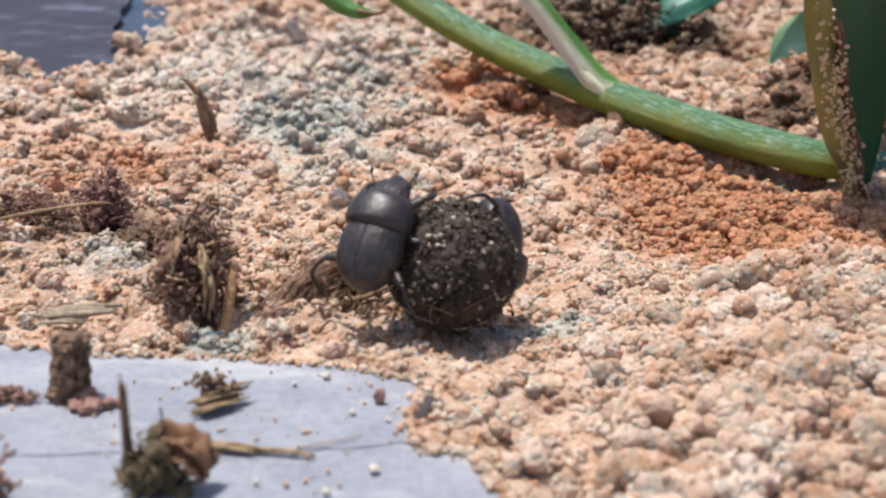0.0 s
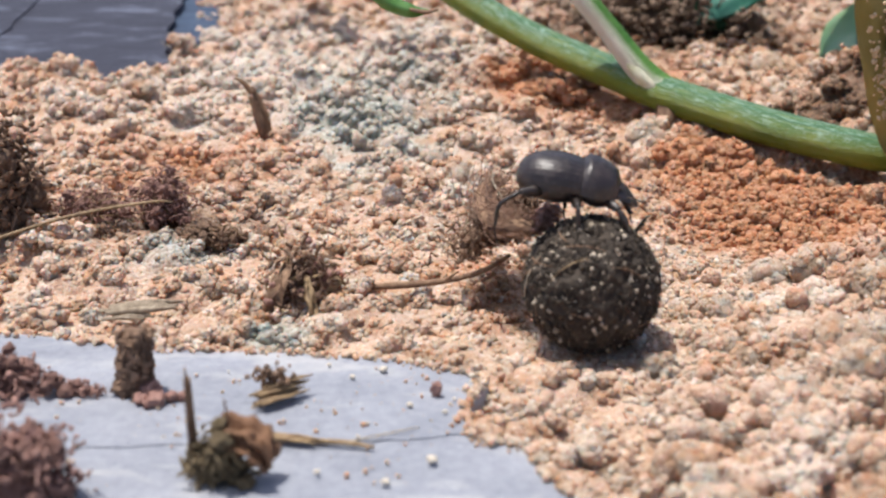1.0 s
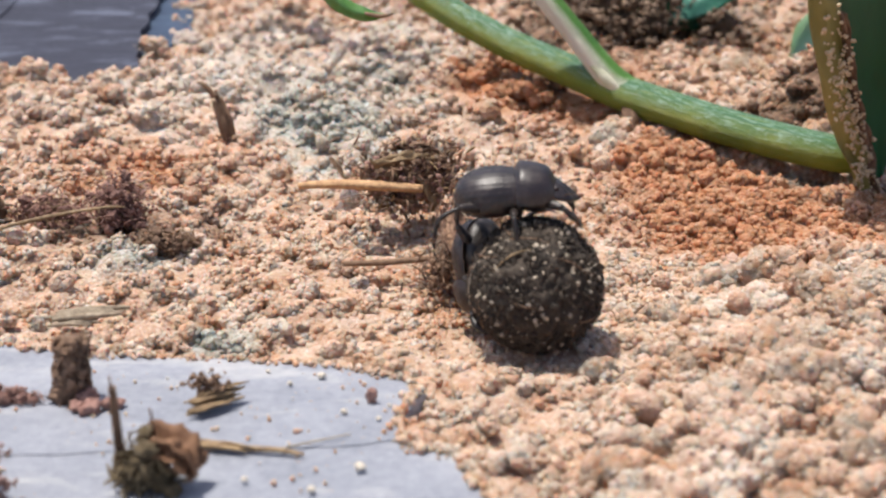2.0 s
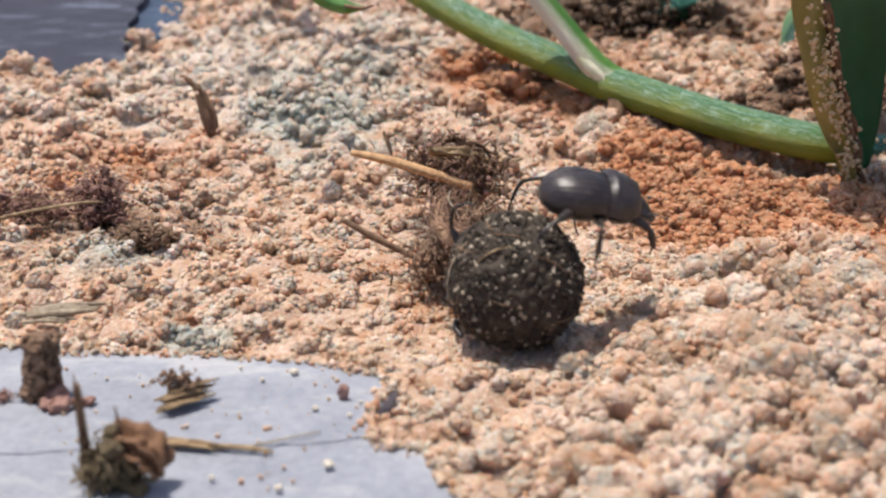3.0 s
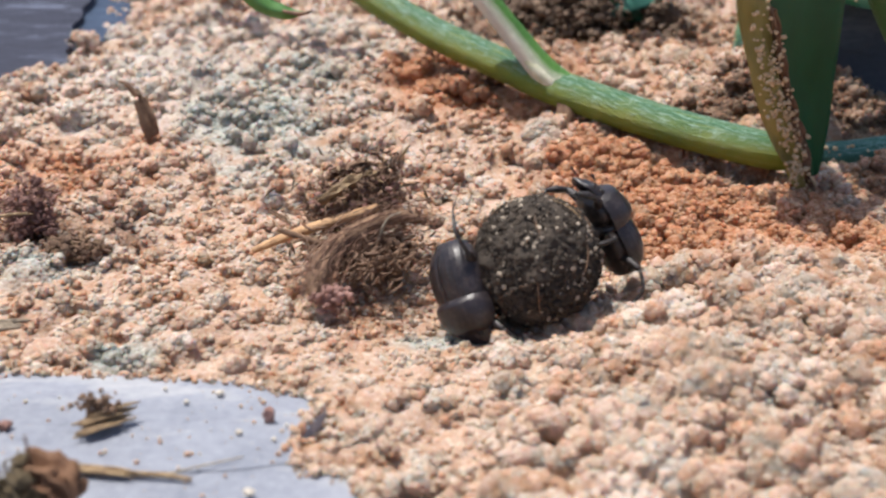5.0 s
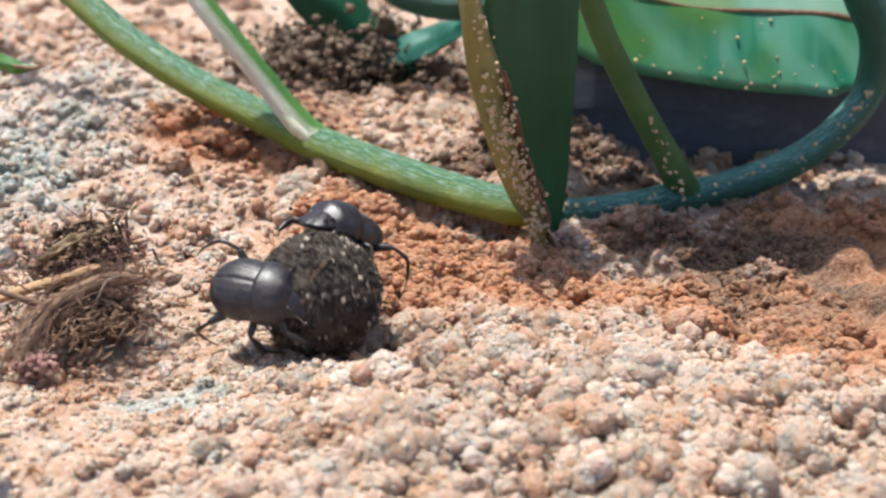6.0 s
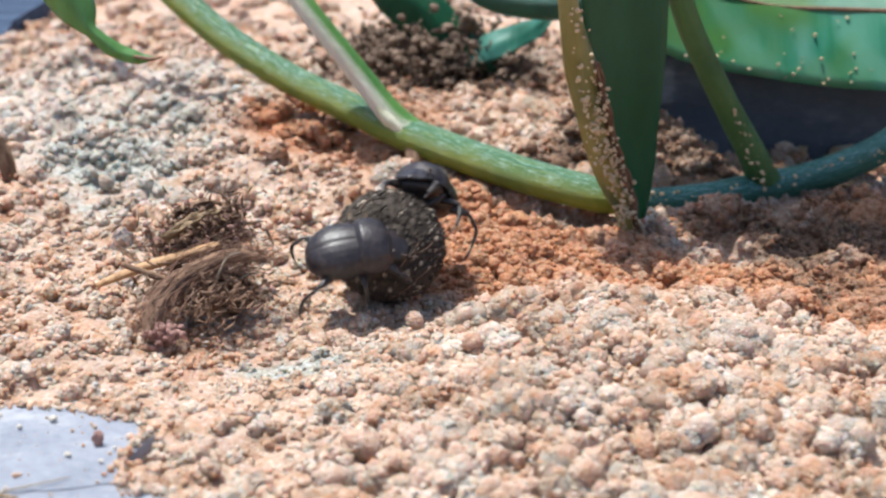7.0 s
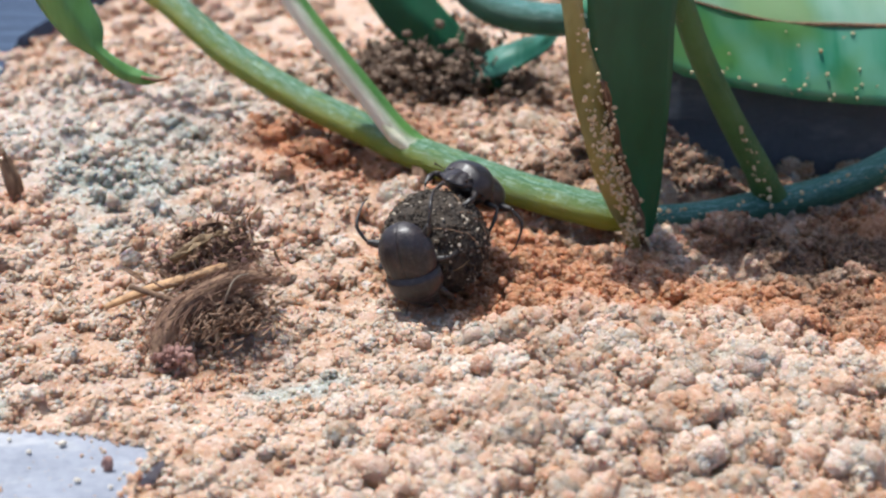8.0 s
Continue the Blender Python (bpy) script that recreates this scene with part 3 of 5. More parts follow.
def build_grains():
    r = np.random.default_rng(5)
    near, far, right = ((-9.5, -4.0), (12.5, 9.0)), ((-13, 9), (16, 26)), ((2.2, -4.0), (12.5, 5.2))

    def scatter(box, count, lo, hi, power, rim=0.0):
        p = r.uniform(box[0], box[1], (count, 2))
        rr = lo + (hi - lo) * r.random(count) ** power
        ok = (np.abs(p[:, 0] - 2) < 4.5 + 0.36 * (p[:, 1] + 15.5)) & (slab_free(p[:, 0], p[:, 1]) * slab_free(p[:, 0] - rim * rr, p[:, 1]) * slab_free(p[:, 0], p[:, 1] - rim * rr) > 0.5)
        return p[ok], rr[ok]

    # loose grains on the bed, at the slab's edge and on the slab
    pts, rad = [], []
    for box, count, lo, hi, power in ((near, 8000, 0.03, 0.060, 1.4), (far, 9000, 0.05, 0.09, 1.6)):
        p, rr = scatter(box, count, lo, hi, power)
        pts.append(np.column_stack([p, surface(p[:, 0], p[:, 1]) + rr * r.uniform(-0.3, 0.5, len(p))]))
        rad.append(rr)
    e = np.array(SLAB[1:13])
    k = r.integers(0, len(e) - 1, 900)
    p = e[k] + (e[k + 1] - e[k]) * r.random((900, 1)) + r.normal(size=(900, 2)) * 0.08
    rr = 0.02 + 0.05 * r.random(900) ** 2.5
    pts.append(np.column_stack([p, np.where(slab_free(p[:, 0], p[:, 1]) > 0.5, surface(p[:, 0], p[:, 1]), 0.045) + rr * 0.6]))
    rad.append(rr)
    p = r.uniform((-6.5, -3.6), (0.6, 0.7), (420, 2))
    p = p[(slab_free(p[:, 0], p[:, 1]) < 0.5) & (lattice_noise(p[:, 0], p[:, 1], 1.1, 91) > -0.1)]
    rr = 0.010 + 0.028 * r.random(len(p)) ** 3
    pts.append(np.column_stack([p, np.full(len(p), 0.055) + rr * 0.6]))
    rad.append(rr)
    sets = {0: [], 1: [], 2: [], 3: []}
    pts, rad = np.concatenate(pts), np.concatenate(rad)
    loose = r.uniform(-0.4, 0.4, len(rad))
    close = pts[:, 1] < 9
    sets[1].append((pts[close], rad[close], loose[close]))
    sets[0].append((pts[~close], rad[~close], loose[~close]))
    # clods, heaped on one another
    for box, count, lo, hi, power, knobs, grains, fine in ((near, 2900, 0.12, 0.30, 1.5, 6, 42000, 1), (right, 850, 0.18, 0.48, 1.4, 8, 26000, 1), (((2.8, 4.8), (9.5, 11.0)), 560, 0.14, 0.32, 1.2, 7, 12000, 1), (far, 3600, 0.16, 0.42, 1.6, 6, 32000, 0), (((-18, 26), (22, 50)), 700, 0.35, 0.8, 1.5, 4, 1500, 0)):
        p, size = scatter(box, count, lo, hi, power, 1.0)
        pressed = trodden(p[:, 0], p[:, 1])
        size = size * (1 - 0.3 * pressed)
        c = np.column_stack([p, surface(p[:, 0], p[:, 1]) + size * (r.uniform(-0.45, 0.3, len(p)) - 0.2 * pressed)])
        shade = np.clip(r.normal(size=len(p)) * 0.55, -1.2, 1.2)
        kc, kr, ki, gc, gr, gi = crumbly(r, c, size, knobs, grains, *((0.030, 0.060) if fine else (0.05, 0.10)))
        sets[3 - fine].append((kc, kr, shade[ki]))
        sets[fine].append((gc, gr, shade[gi]))
    for size, uneven in ((0, 0.2), (1, 0.16), (2, 0.22), (3, 0.3)):
        p, q, shade = (np.concatenate(c) for c in zip(*sets[size]))
        v, f = pebbles(p, q, size == 2, uneven, 9, size == 0)
        ob = mesh_object("sand_cover", v, f, SAND_BED if size > 1 else SAND)
        k = (len(OCTA_V), len(ICO1_V), len(ICO2_V), len(ICO1_V))[size]
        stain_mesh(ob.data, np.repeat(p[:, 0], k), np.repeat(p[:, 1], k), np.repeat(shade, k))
        tagged(ob, "lumps of stuck beige sand grains" if size > 1 else "loose and clumped beige sand grains on the ground", "sand", kind="stuff")


build_ground()
build_grains()


def build_clods():
    """Crumbly clods of stuck sand that lie on the bed."""
    r = np.random.default_rng(23)
    kinds = []
    for k in range(7):
        one = np.ones(1)
        core_c, core_r, _, d, gr, _ = crumbly(r, np.zeros((1, 3)), one, 22, 330, 0.085, 0.15)
        core_v, core_f = pebbles(core_c, core_r * 1.1, True, 0.2, k)
        gv, gf = pebbles(d, gr, False, 0.16, k)
        v, f = np.concatenate([gv, core_v]), np.concatenate([gf, core_f + len(gv)])
        first = mesh_object("sand_clod", v, f, SAND)
        first.data.materials.append(SAND_BED)
        first.data.polygons.foreach_set("material_index", np.concatenate([np.zeros(len(gf), dtype=np.int32), np.ones(len(core_f), dtype=np.int32)]))
        tone = (0.5, 0.1, 0.0, 0.3, 0.0, 0.6, 0.2)[k], (0.0, 0.0, 0.35, 0.0, 0.15, 0.0, 0.0)[k]
        for key, value in zip(("pale", "rust"), tone):
            first.data.attributes.new(key, "FLOAT", "POINT").data.foreach_set("value", np.full(len(v), value, dtype=np.float32))
        kinds.append(first.data)
        bpy.data.objects.remove(first)
    spots = [(4.45, 4.7, 0.40), (5.2, 4.5, 0.44), (6.3, 3.9, 0.40), (5.6, 3.4, 0.34), (4.6, 0.5, 0.40), (8.3, 2.2, 0.52), (7.4, 2.0, 0.43), (5.5, 2.4, 0.38), (2.3, 1.0, 0.26), (9.2, 1.2, 0.48), (3.4, 2.9, 0.28), (6.8, 0.6, 0.40), (-1.15, 10.1, 0.3), (-0.6, 9.2, 0.33), (3.1, 11.0, 0.4), (6.6, 15.0, 0.6), (7.6, 16.2, 0.6)]
    for x, y in r.uniform((2.2, -3.6), (11.0, 4.2), (85, 2)):
        if slab_free(np.array(x), np.array(y)) > 0.5 and trodden(x, y) < 0.25 and x + y < 12.5:
            spots.append((x, y, r.uniform(0.24, 0.48)))
    for n, (x, y, s) in enumerate(spots):
        z = float(surface(np.array(x), np.array(y)))
        ob = new("sand_clod", kinds[n % len(kinds)])
        ob.matrix_basis = at(x, y, z + s * 0.02, r.uniform(-15, 15), r.uniform(-15, 15), r.uniform(0, 360)) @ Matrix.Scale(s, 4)
        tagged(ob, "crumbly clod of stuck beige sand grains", "sand clod", "sand clods")


build_clods()


# ---- slate ----
def slab_mesh(outline, top, bottom, wobble, seed, cuts=4):
    bm = bmesh.new()
    pts = []
    for i, (p, q) in enumerate(zip(outline, outline[1:] + outline[:1])):
        for s in range(cuts):
            t = s / cuts
            w = wobble * noise.noise(Vector((p[0] * (1 - t) + q[0] * t, p[1] * (1 - t) + q[1] * t, seed)) * 2.5)
            pts.append((p[0] * (1 - t) + q[0] * t + w, p[1] * (1 - t) + q[1] * t + w))
    up = [bm.verts.new((x, y, top)) for x, y in pts]
    mid = [bm.verts.new((x + 0.02, y - 0.0, top - (top - bottom) * 0.35)) for x, y in pts]
    low = [bm.verts.new((x - 0.01, y, bottom)) for x, y in pts]
    n = len(pts)
    bm.faces.new(up)
    bm.faces.new(low[::-1])
    for a, b in ((up, mid), (mid, low)):
        for i in range(n):
            bm.faces.new((a[i], b[i], b[(i + 1) % n], a[(i + 1) % n]))
    bmesh.ops.recalc_face_normals(bm, faces=bm.faces[:])
    return bm


def build_slab():
    t = thing("slate_slab", "pale grey flat slate slab lying in the sand", "stone")
    part("slab", slab_mesh(SLAB, 0.035, -0.3, 0.05, 1.0), SLATE, t, smooth=False)
    upper = [(-15.5, 1.6), (-9, 1.3), (-5.8, 1.0), (-4.6, 0.72), (-2.8, 0.68), (-1.3, 0.55), (-0.3, 0.18), (-0.1, -0.12), (-0.33, -0.72), (-0.2, -1.36), (-1.0, -1.55), (-2.2, -1.62), (-4.2, -1.8), (-8, -2.4), (-15.5, -3.0)]
    part("layer", slab_mesh(upper, 0.052, 0.036, 0.07, 2.0, 8), SLATE, t, smooth=False)
    return t


build_slab()


def build_leaning_slate(name, label, m, outline, thick, seed, mat):
    """A split slate piece: a main slab and thinner flakes that end short of its edges."""
    t = thing(name, label, "stone", m)
    part("slab", slab_mesh(outline, 0.0, -thick, 0.14, seed, 7), mat, t, smooth=False)
    z = 0.004
    for k, (a, b) in enumerate(((0.0, 0.93), (0.22, 0.72), (0.5, 0.9))):
        h = 0.05 + 0.03 * k
        ys = [p[1] for p in outline]
        lo, hi = min(ys) + a * (max(ys) - min(ys)), min(ys) + b * (max(ys) - min(ys))
        xs = [p[0] for p in outline]
        w0, w1 = min(xs), min(xs) + (max(xs) - min(xs)) * (0.60 - 0.10 * k)
        o = [(w0, lo), (w0 + (w1 - w0) * 0.55, lo - 0.12), (w1, lo + 0.25), (w1 + 0.25, (lo + hi) / 2), (w1 - 0.15, hi), (w0, hi - 0.3)]
        part("flake", slab_mesh(o, z + h, z, 0.16, seed + k + 1, 8), mat, t, smooth=False)
        z += h + 0.004
    return t


build_leaning_slate("slate_block", "dark blue-grey split slate lying in the sand", at(-8.5, 14.6, 0.42, 4, 0, 0), [(-12, -1.2), (-3.5, -0.5), (-0.6, -0.15), (0.15, 0.0), (0.6, 0.9), (0.35, 2.4), (0.0, 3.6), (-0.3, 6.5), (-0.6, 10), (-12, 11)], 0.9, 3.0, SLATE_DARK)
build_leaning_slate("slate_block", "blue slate flag lying half under sand", at(-8.5, 16.8, 0.42, 3, 0, 0), [(-12, 0.1), (0.2, 0.2), (0.9, 1.2), (1.25, 2.4), (0.7, 4.5), (0.4, 7.5), (0.9, 13), (1.3, 18), (-12, 19)], 0.8, 5.0, SLATE_BLUE)
build_leaning_slate("slate_block", "dark slate leaning in the shade behind the plant", at(13.0, 14.1, -0.4, 78, 0, 2), [(-4.9, 0), (0.5, -0.1), (4.5, 0), (9, 0.2), (9, 7.0), (3, 7.4), (-3.6, 6.6), (-4.4, 3)], 1.0, 8.0, SLATE_CHARCOAL)


# ---- the plant ----
def leaf_mesh(spine, width, cup, droop, nu=28, nv=12, thick=0.02, wave=0.05, seed=0.0):
    """A leaf along a spine of points; width per point; cup lifts its halves."""
    sp = [Vector(p) for p in spine]

    def along(t):
        s = t * (len(sp) - 1)
        i = min(int(s), len(sp) - 2)
        f = s - i
        p0, p1, p2, p3 = sp[max(i - 1, 0)], sp[i], sp[i + 1], sp[min(i + 2, len(sp) - 1)]
        p = 0.5 * ((2 * p1) + (p2 - p0) * f + (2 * p0 - 5 * p1 + 4 * p2 - p3) * f * f + (3 * p1 - p0 - 3 * p2 + p3) * f ** 3)
        return p, width[i] * (1 - f) + width[i + 1] * f

    def fn(u, v):
        p, w = along(u)
        d = (along(min(u + 0.02, 1))[0] - along(max(u - 0.02, 0))[0]).normalized()
        side = Vector(cup[0])
        side = (side - d * side.dot(d)).normalized()
        up = side.cross(d)
        s = 2 * v - 1
        rip = wave * noise.noise(Vector((u * 6, v * 3, seed)))
        return p + side * s * w + up * (cup[1] * abs(s) ** 1.3 * w + droop * s * s * w + rip)

    return sheet(fn, nu, nv, thick)


def build_plant():
    t = thing("trailing_plant", "green trailing plant with glossy leaves creeping over sand", "plant")
    stem_a = [(-6.2, 20.6, 4.9), (-3.98, 18.5, 3.79), (-2.55, 17.3, 3.17), (-0.91, 16.0, 2.13), (0.78, 14.8, 1.39), (2.51, 13.4, 0.93), (3.52, 12.4, 0.74), (5.51, 10.8, 0.46), (7.2, 9.5, 0.36), (8.0, 9.5, 0.27)]
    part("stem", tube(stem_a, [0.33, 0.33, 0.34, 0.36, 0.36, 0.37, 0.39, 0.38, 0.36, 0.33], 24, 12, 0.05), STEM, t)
    stem_b = [(7.9, 9.5, 0.20), (8.6, 9.8, 0.10), (9.59, 10.2, 0.04), (10.93, 10.8, 0.08), (12.29, 11.3, 0.24), (13.7, 11.9, 0.62), (14.7, 12.3, 1.22), (15.32, 12.6, 1.97), (15.35, 12.6, 3.08), (14.9, 12.6, 4.02), (14.2, 12.6, 5.4)]
    part("stem", tube(stem_b, [0.27, 0.31, 0.34, 0.37, 0.35, 0.33, 0.33, 0.35, 0.39, 0.42, 0.45], 24, 12, 0.07), STEM_SHADED_TEAL, t, "blue-green shaded stem")
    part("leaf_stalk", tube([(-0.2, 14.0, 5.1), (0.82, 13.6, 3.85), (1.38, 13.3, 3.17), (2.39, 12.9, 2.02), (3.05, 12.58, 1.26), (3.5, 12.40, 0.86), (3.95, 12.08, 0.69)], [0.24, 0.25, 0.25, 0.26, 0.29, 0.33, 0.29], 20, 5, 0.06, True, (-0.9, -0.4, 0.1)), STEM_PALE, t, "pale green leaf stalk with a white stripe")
    # upper end of this stalk is extended out of view to the added leaf
    part("leaf_stalk", tube([(11.25, 11.0, 0.10), (10.92, 10.75, 0.42), (10.6, 10.46, 0.95), (9.81, 10.0, 2.14), (8.9, 9.4, 3.63), (8.34, 9.0, 4.76), (7.5, 8.9, 6.4), (6.6, 9.6, 7.8), (5.7, 11.1, 8.3)], [0.30, 0.34, 0.31, 0.27, 0.25, 0.24, 0.22, 0.2, 0.15], 16, 6, 0.05), STEM_SHADED_OLIVE, t, "shaded green leaf stalk")
    part("root_stub", tube([(3.62, 12.15, 0.62), (3.66, 11.9, 0.3), (3.6, 11.75, -0.1), (3.55, 11.7, -0.5)], [0.2, 0.22, 0.2, 0.1], 12, 4, 0.2), BARK, t, "short brown root at the stem joint")
    part("scar", tube([(2.3, 12.78, 2.02), (2.75, 12.57, 1.50), (3.1, 12.38, 1.12), (3.42, 12.27, 0.87), (3.75, 12.22, 0.74)], [0.03, 0.11, 0.17, 0.17, 0.06], 16), STEM_CREAM, t, "cream scar where the leaf stalk joins the stem")
    part("node_collar", tube([(3.28, 12.62, 0.80), (3.52, 12.4, 0.76), (3.74, 12.22, 0.71)], [0.315, 0.335, 0.315], 20), STEM, t, "pale ring at the stem joint")
    # withered leaf and the dark folded leaf that stand on the stem
    part("withered_leaf", leaf_mesh([(5.9, 6.8, 6.2), (6.12, 7.05, 5.04), (6.55, 7.6, 3.43), (6.95, 8.0, 2.2), (7.45, 8.5, 0.95), (7.75, 8.75, 0.3), (7.98, 8.95, -0.35)], [0.14, 0.22, 0.31, 0.33, 0.30, 0.23, 0.13], ((1, 0.5, 0), 0.4), 0, 30, 10, 0.03, 0.22, 3.0), LEAF_DEAD, t, "withered yellow-brown leaf with sand stuck on it")
    part("withered_edge", leaf_mesh([(6.85, 7.72, 3.4), (7.18, 8.08, 2.3), (7.58, 8.5, 1.2), (7.86, 8.72, 0.5), (8.1, 8.95, -0.3)], [0.02, 0.06, 0.10, 0.10, 0.04], ((1, 0.6, 0.1), 0.7), 0, 24, 6, 0.03, 0.25, 4.0), BARK, t, "brown shrivelled leaf edge")
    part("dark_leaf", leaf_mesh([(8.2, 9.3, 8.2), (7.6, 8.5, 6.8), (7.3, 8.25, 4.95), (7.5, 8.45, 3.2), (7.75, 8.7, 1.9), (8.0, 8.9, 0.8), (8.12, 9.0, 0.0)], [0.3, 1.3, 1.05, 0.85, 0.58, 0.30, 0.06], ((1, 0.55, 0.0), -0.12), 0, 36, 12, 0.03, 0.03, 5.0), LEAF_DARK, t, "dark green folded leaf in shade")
    # unseen leaf, added overhead only to block sun from stem and sand
    part("unseen_shading_leaf", leaf_mesh([(5.6, 11.2, 8.3), (8.0, 11.0, 8.8), (11.0, 10.8, 8.9), (14.0, 10.6, 8.6), (16.2, 10.4, 8.0)], [0.15, 1.8, 2.4, 2.3, 0.05], ((0, 1, 0.1), 0.15), 0, 26, 10, 0.03, 0.06, 17.0), LEAF_DARK, t, "broad dark green leaf added out of view to shade the stem")
    blade = [(7.2, 13.4, 4.7), (9.6, 13.8, 3.9), (11.6, 14.0, 3.42), (13.4, 14.2, 3.32), (15.0, 14.2, 3.25), (16.4, 14.2, 2.9), (17.6, 14.2, 2.4)]
    part("midrib", tube([(x, y - 0.015, z + 0.01) for x, y, z in blade[1:6]], [0.03, 0.035, 0.055, 0.065, 0.03], 8, 3, 0.4), BARK, t, "brown cracked leaf midrib")
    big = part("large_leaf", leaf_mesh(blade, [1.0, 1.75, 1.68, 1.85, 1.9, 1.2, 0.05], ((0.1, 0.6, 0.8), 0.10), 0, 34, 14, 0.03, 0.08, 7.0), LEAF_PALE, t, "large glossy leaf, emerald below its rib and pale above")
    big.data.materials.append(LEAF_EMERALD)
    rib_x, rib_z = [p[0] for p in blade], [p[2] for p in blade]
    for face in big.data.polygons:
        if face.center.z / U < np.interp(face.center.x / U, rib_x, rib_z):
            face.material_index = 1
    part("leaf_tip", leaf_mesh([(-3.3, 8.0, 5.9), (-2.85, 8.0, 4.75), (-2.45, 8.0, 4.1), (-2.25, 8.0, 3.78), (-1.9, 8.0, 3.48), (-1.5, 8.0, 3.33), (-1.15, 8.0, 3.32)], [0.50, 0.44, 0.34, 0.12, 0.15, 0.13, 0.02], ((1, 0.2, 0.4), 0.85), 0, 34, 8, 0.03, 0.03, 9.0), LEAF_GREEN, t, "curled green leaf tip hanging down")
    part("dry_tip", tube([(-1.5, 7.95, 3.35), (-1.2, 7.95, 3.30), (-0.98, 7.95, 3.35)], [0.03, 0.045, 0.012], 6), BARK, t, "brown dried leaf tip")
    part("back_leaf", leaf_mesh([(2.4, 19.5, 4.2), (3.3, 19.2, 2.9), (4.3, 19.0, 1.9), (5.2, 18.9, 1.2), (5.9, 18.8, 0.8)], [0.7, 0.75, 0.7, 0.45, 0.05], ((0.6, 0.3, 0.7), 0.4), 0, 22, 10, 0.03, 0.1, 11.0), LEAF_DARK, t, "dark green leaf lying low")
    part("back_leaf", leaf_mesh([(9.6, 16.6, 1.6), (8.9, 16.8, 1.25), (8.3, 17.0, 0.85), (7.9, 17.0, 0.25)], [0.5, 0.65, 0.5, 0.05], ((0.5, 0.3, 0.8), 0.3), 0, 18, 8, 0.03, 0.05, 15.0), LEAF_PALE, t, "pale green leaf lying low")
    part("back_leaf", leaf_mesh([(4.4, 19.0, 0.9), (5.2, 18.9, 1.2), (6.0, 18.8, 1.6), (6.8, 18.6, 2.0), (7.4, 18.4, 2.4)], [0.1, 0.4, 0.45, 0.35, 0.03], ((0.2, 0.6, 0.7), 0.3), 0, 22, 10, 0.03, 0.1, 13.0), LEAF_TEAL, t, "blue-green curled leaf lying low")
    part("stem", tube([(4.0, 18.3, 4.6), (4.8, 17.9, 3.5), (5.6, 17.5, 3.0), (6.6, 17.2, 2.85), (7.6, 17.0, 2.9), (9.5, 16.8, 3.4)], [0.38, 0.40, 0.42, 0.42, 0.40, 0.38], 18, 9, 0.06), STEM_SHADED_TEAL, t, "blue-green shaded stem")
    # sand grains that stick to stems and leaves
    r = np.random.default_rng(31)
    pts = []
    for path, rad, count in ((stem_a[4:], 0.30, 330), (stem_b[:8], 0.345, 230), ([(10.9, 10.6, 0.2), (10.6, 10.4, 0.9), (9.9, 10.0, 2.0)], 0.28, 40)):
        p = np.array(path)
        for _ in range(count):
            s = r.uniform(0, len(p) - 1.001)
            i = int(s)
            c = p[i] + (p[i + 1] - p[i]) * (s - i)
            a = r.uniform(-2.6, 0.9)
            pts.append(c + np.array((0.3 * math.cos(a) * 0.5, -0.87 * math.cos(a), math.sin(a))) * rad)
    for path, wid, count in (([(6.12, 7.0, 5.04), (6.55, 7.5, 3.43), (6.95, 7.9, 2.2), (7.45, 8.4, 0.95), (7.98, 8.85, -0.35)], 0.25, 170),):
        p = np.array(path)
        for _ in range(count):
            s = r.uniform(0, 1) ** 0.7 * (len(p) - 1.001)
            i = int(s)
            c = p[i] + (p[i + 1] - p[i]) * (s - i)
            w = r.uniform(-wid, wid)
            pts.append(c + np.array((w * 0.9, w * 0.45 - 0.05 + 0.4 * abs(w), 0.12 * abs(w))))
    for c, wide, count in (((6.9, 7.75, 2.35), 0.28, 46), ((7.25, 8.15, 1.5), 0.30, 40), ((7.7, 8.6, 0.4), 0.2, 30)):
        for _ in range(count):
            w = r.normal() * wide * 0.5
            pts.append(np.array(c) + np.array((w * 0.9, w * 0.45 - 0.06 + 0.4 * abs(w), r.normal() * 0.28)))
    for _ in range(40):
        x = r.uniform(9.5, 15.5)
        k = max(0.05, 1.0 - abs(r.normal()) * 0.15) if r.random() < 0.7 else r.uniform(0.1, 1.0)
        y0, z0, w0 = (float(np.interp(x, [p[0] for p in blade], c)) for c in ([p[1] for p in blade], [p[2] for p in blade], [1.0, 1.75, 1.68, 1.85, 1.9, 1.2, 0.05]))
        pts.append(np.array((x, y0 - 0.6 * w0 * k + 0.08 * w0 * k ** 1.3 - 0.025, z0 - 0.8 * w0 * k - 0.06 * w0 * k ** 1.3 + 0.02)))
    pts = np.array(pts)
    v, f = pebbles(pts, 0.022 + 0.038 * r.random(len(pts)) ** 2, False, 0.2, 3)
    ob = mesh_object("stuck_sand", v, f, STUCK_SAND, t)
    tagged(ob, "beige sand grains stuck to the plant", kind="stuff")
    return t


build_plant()


# ---- dung ball ----
R_BALL = 0.93


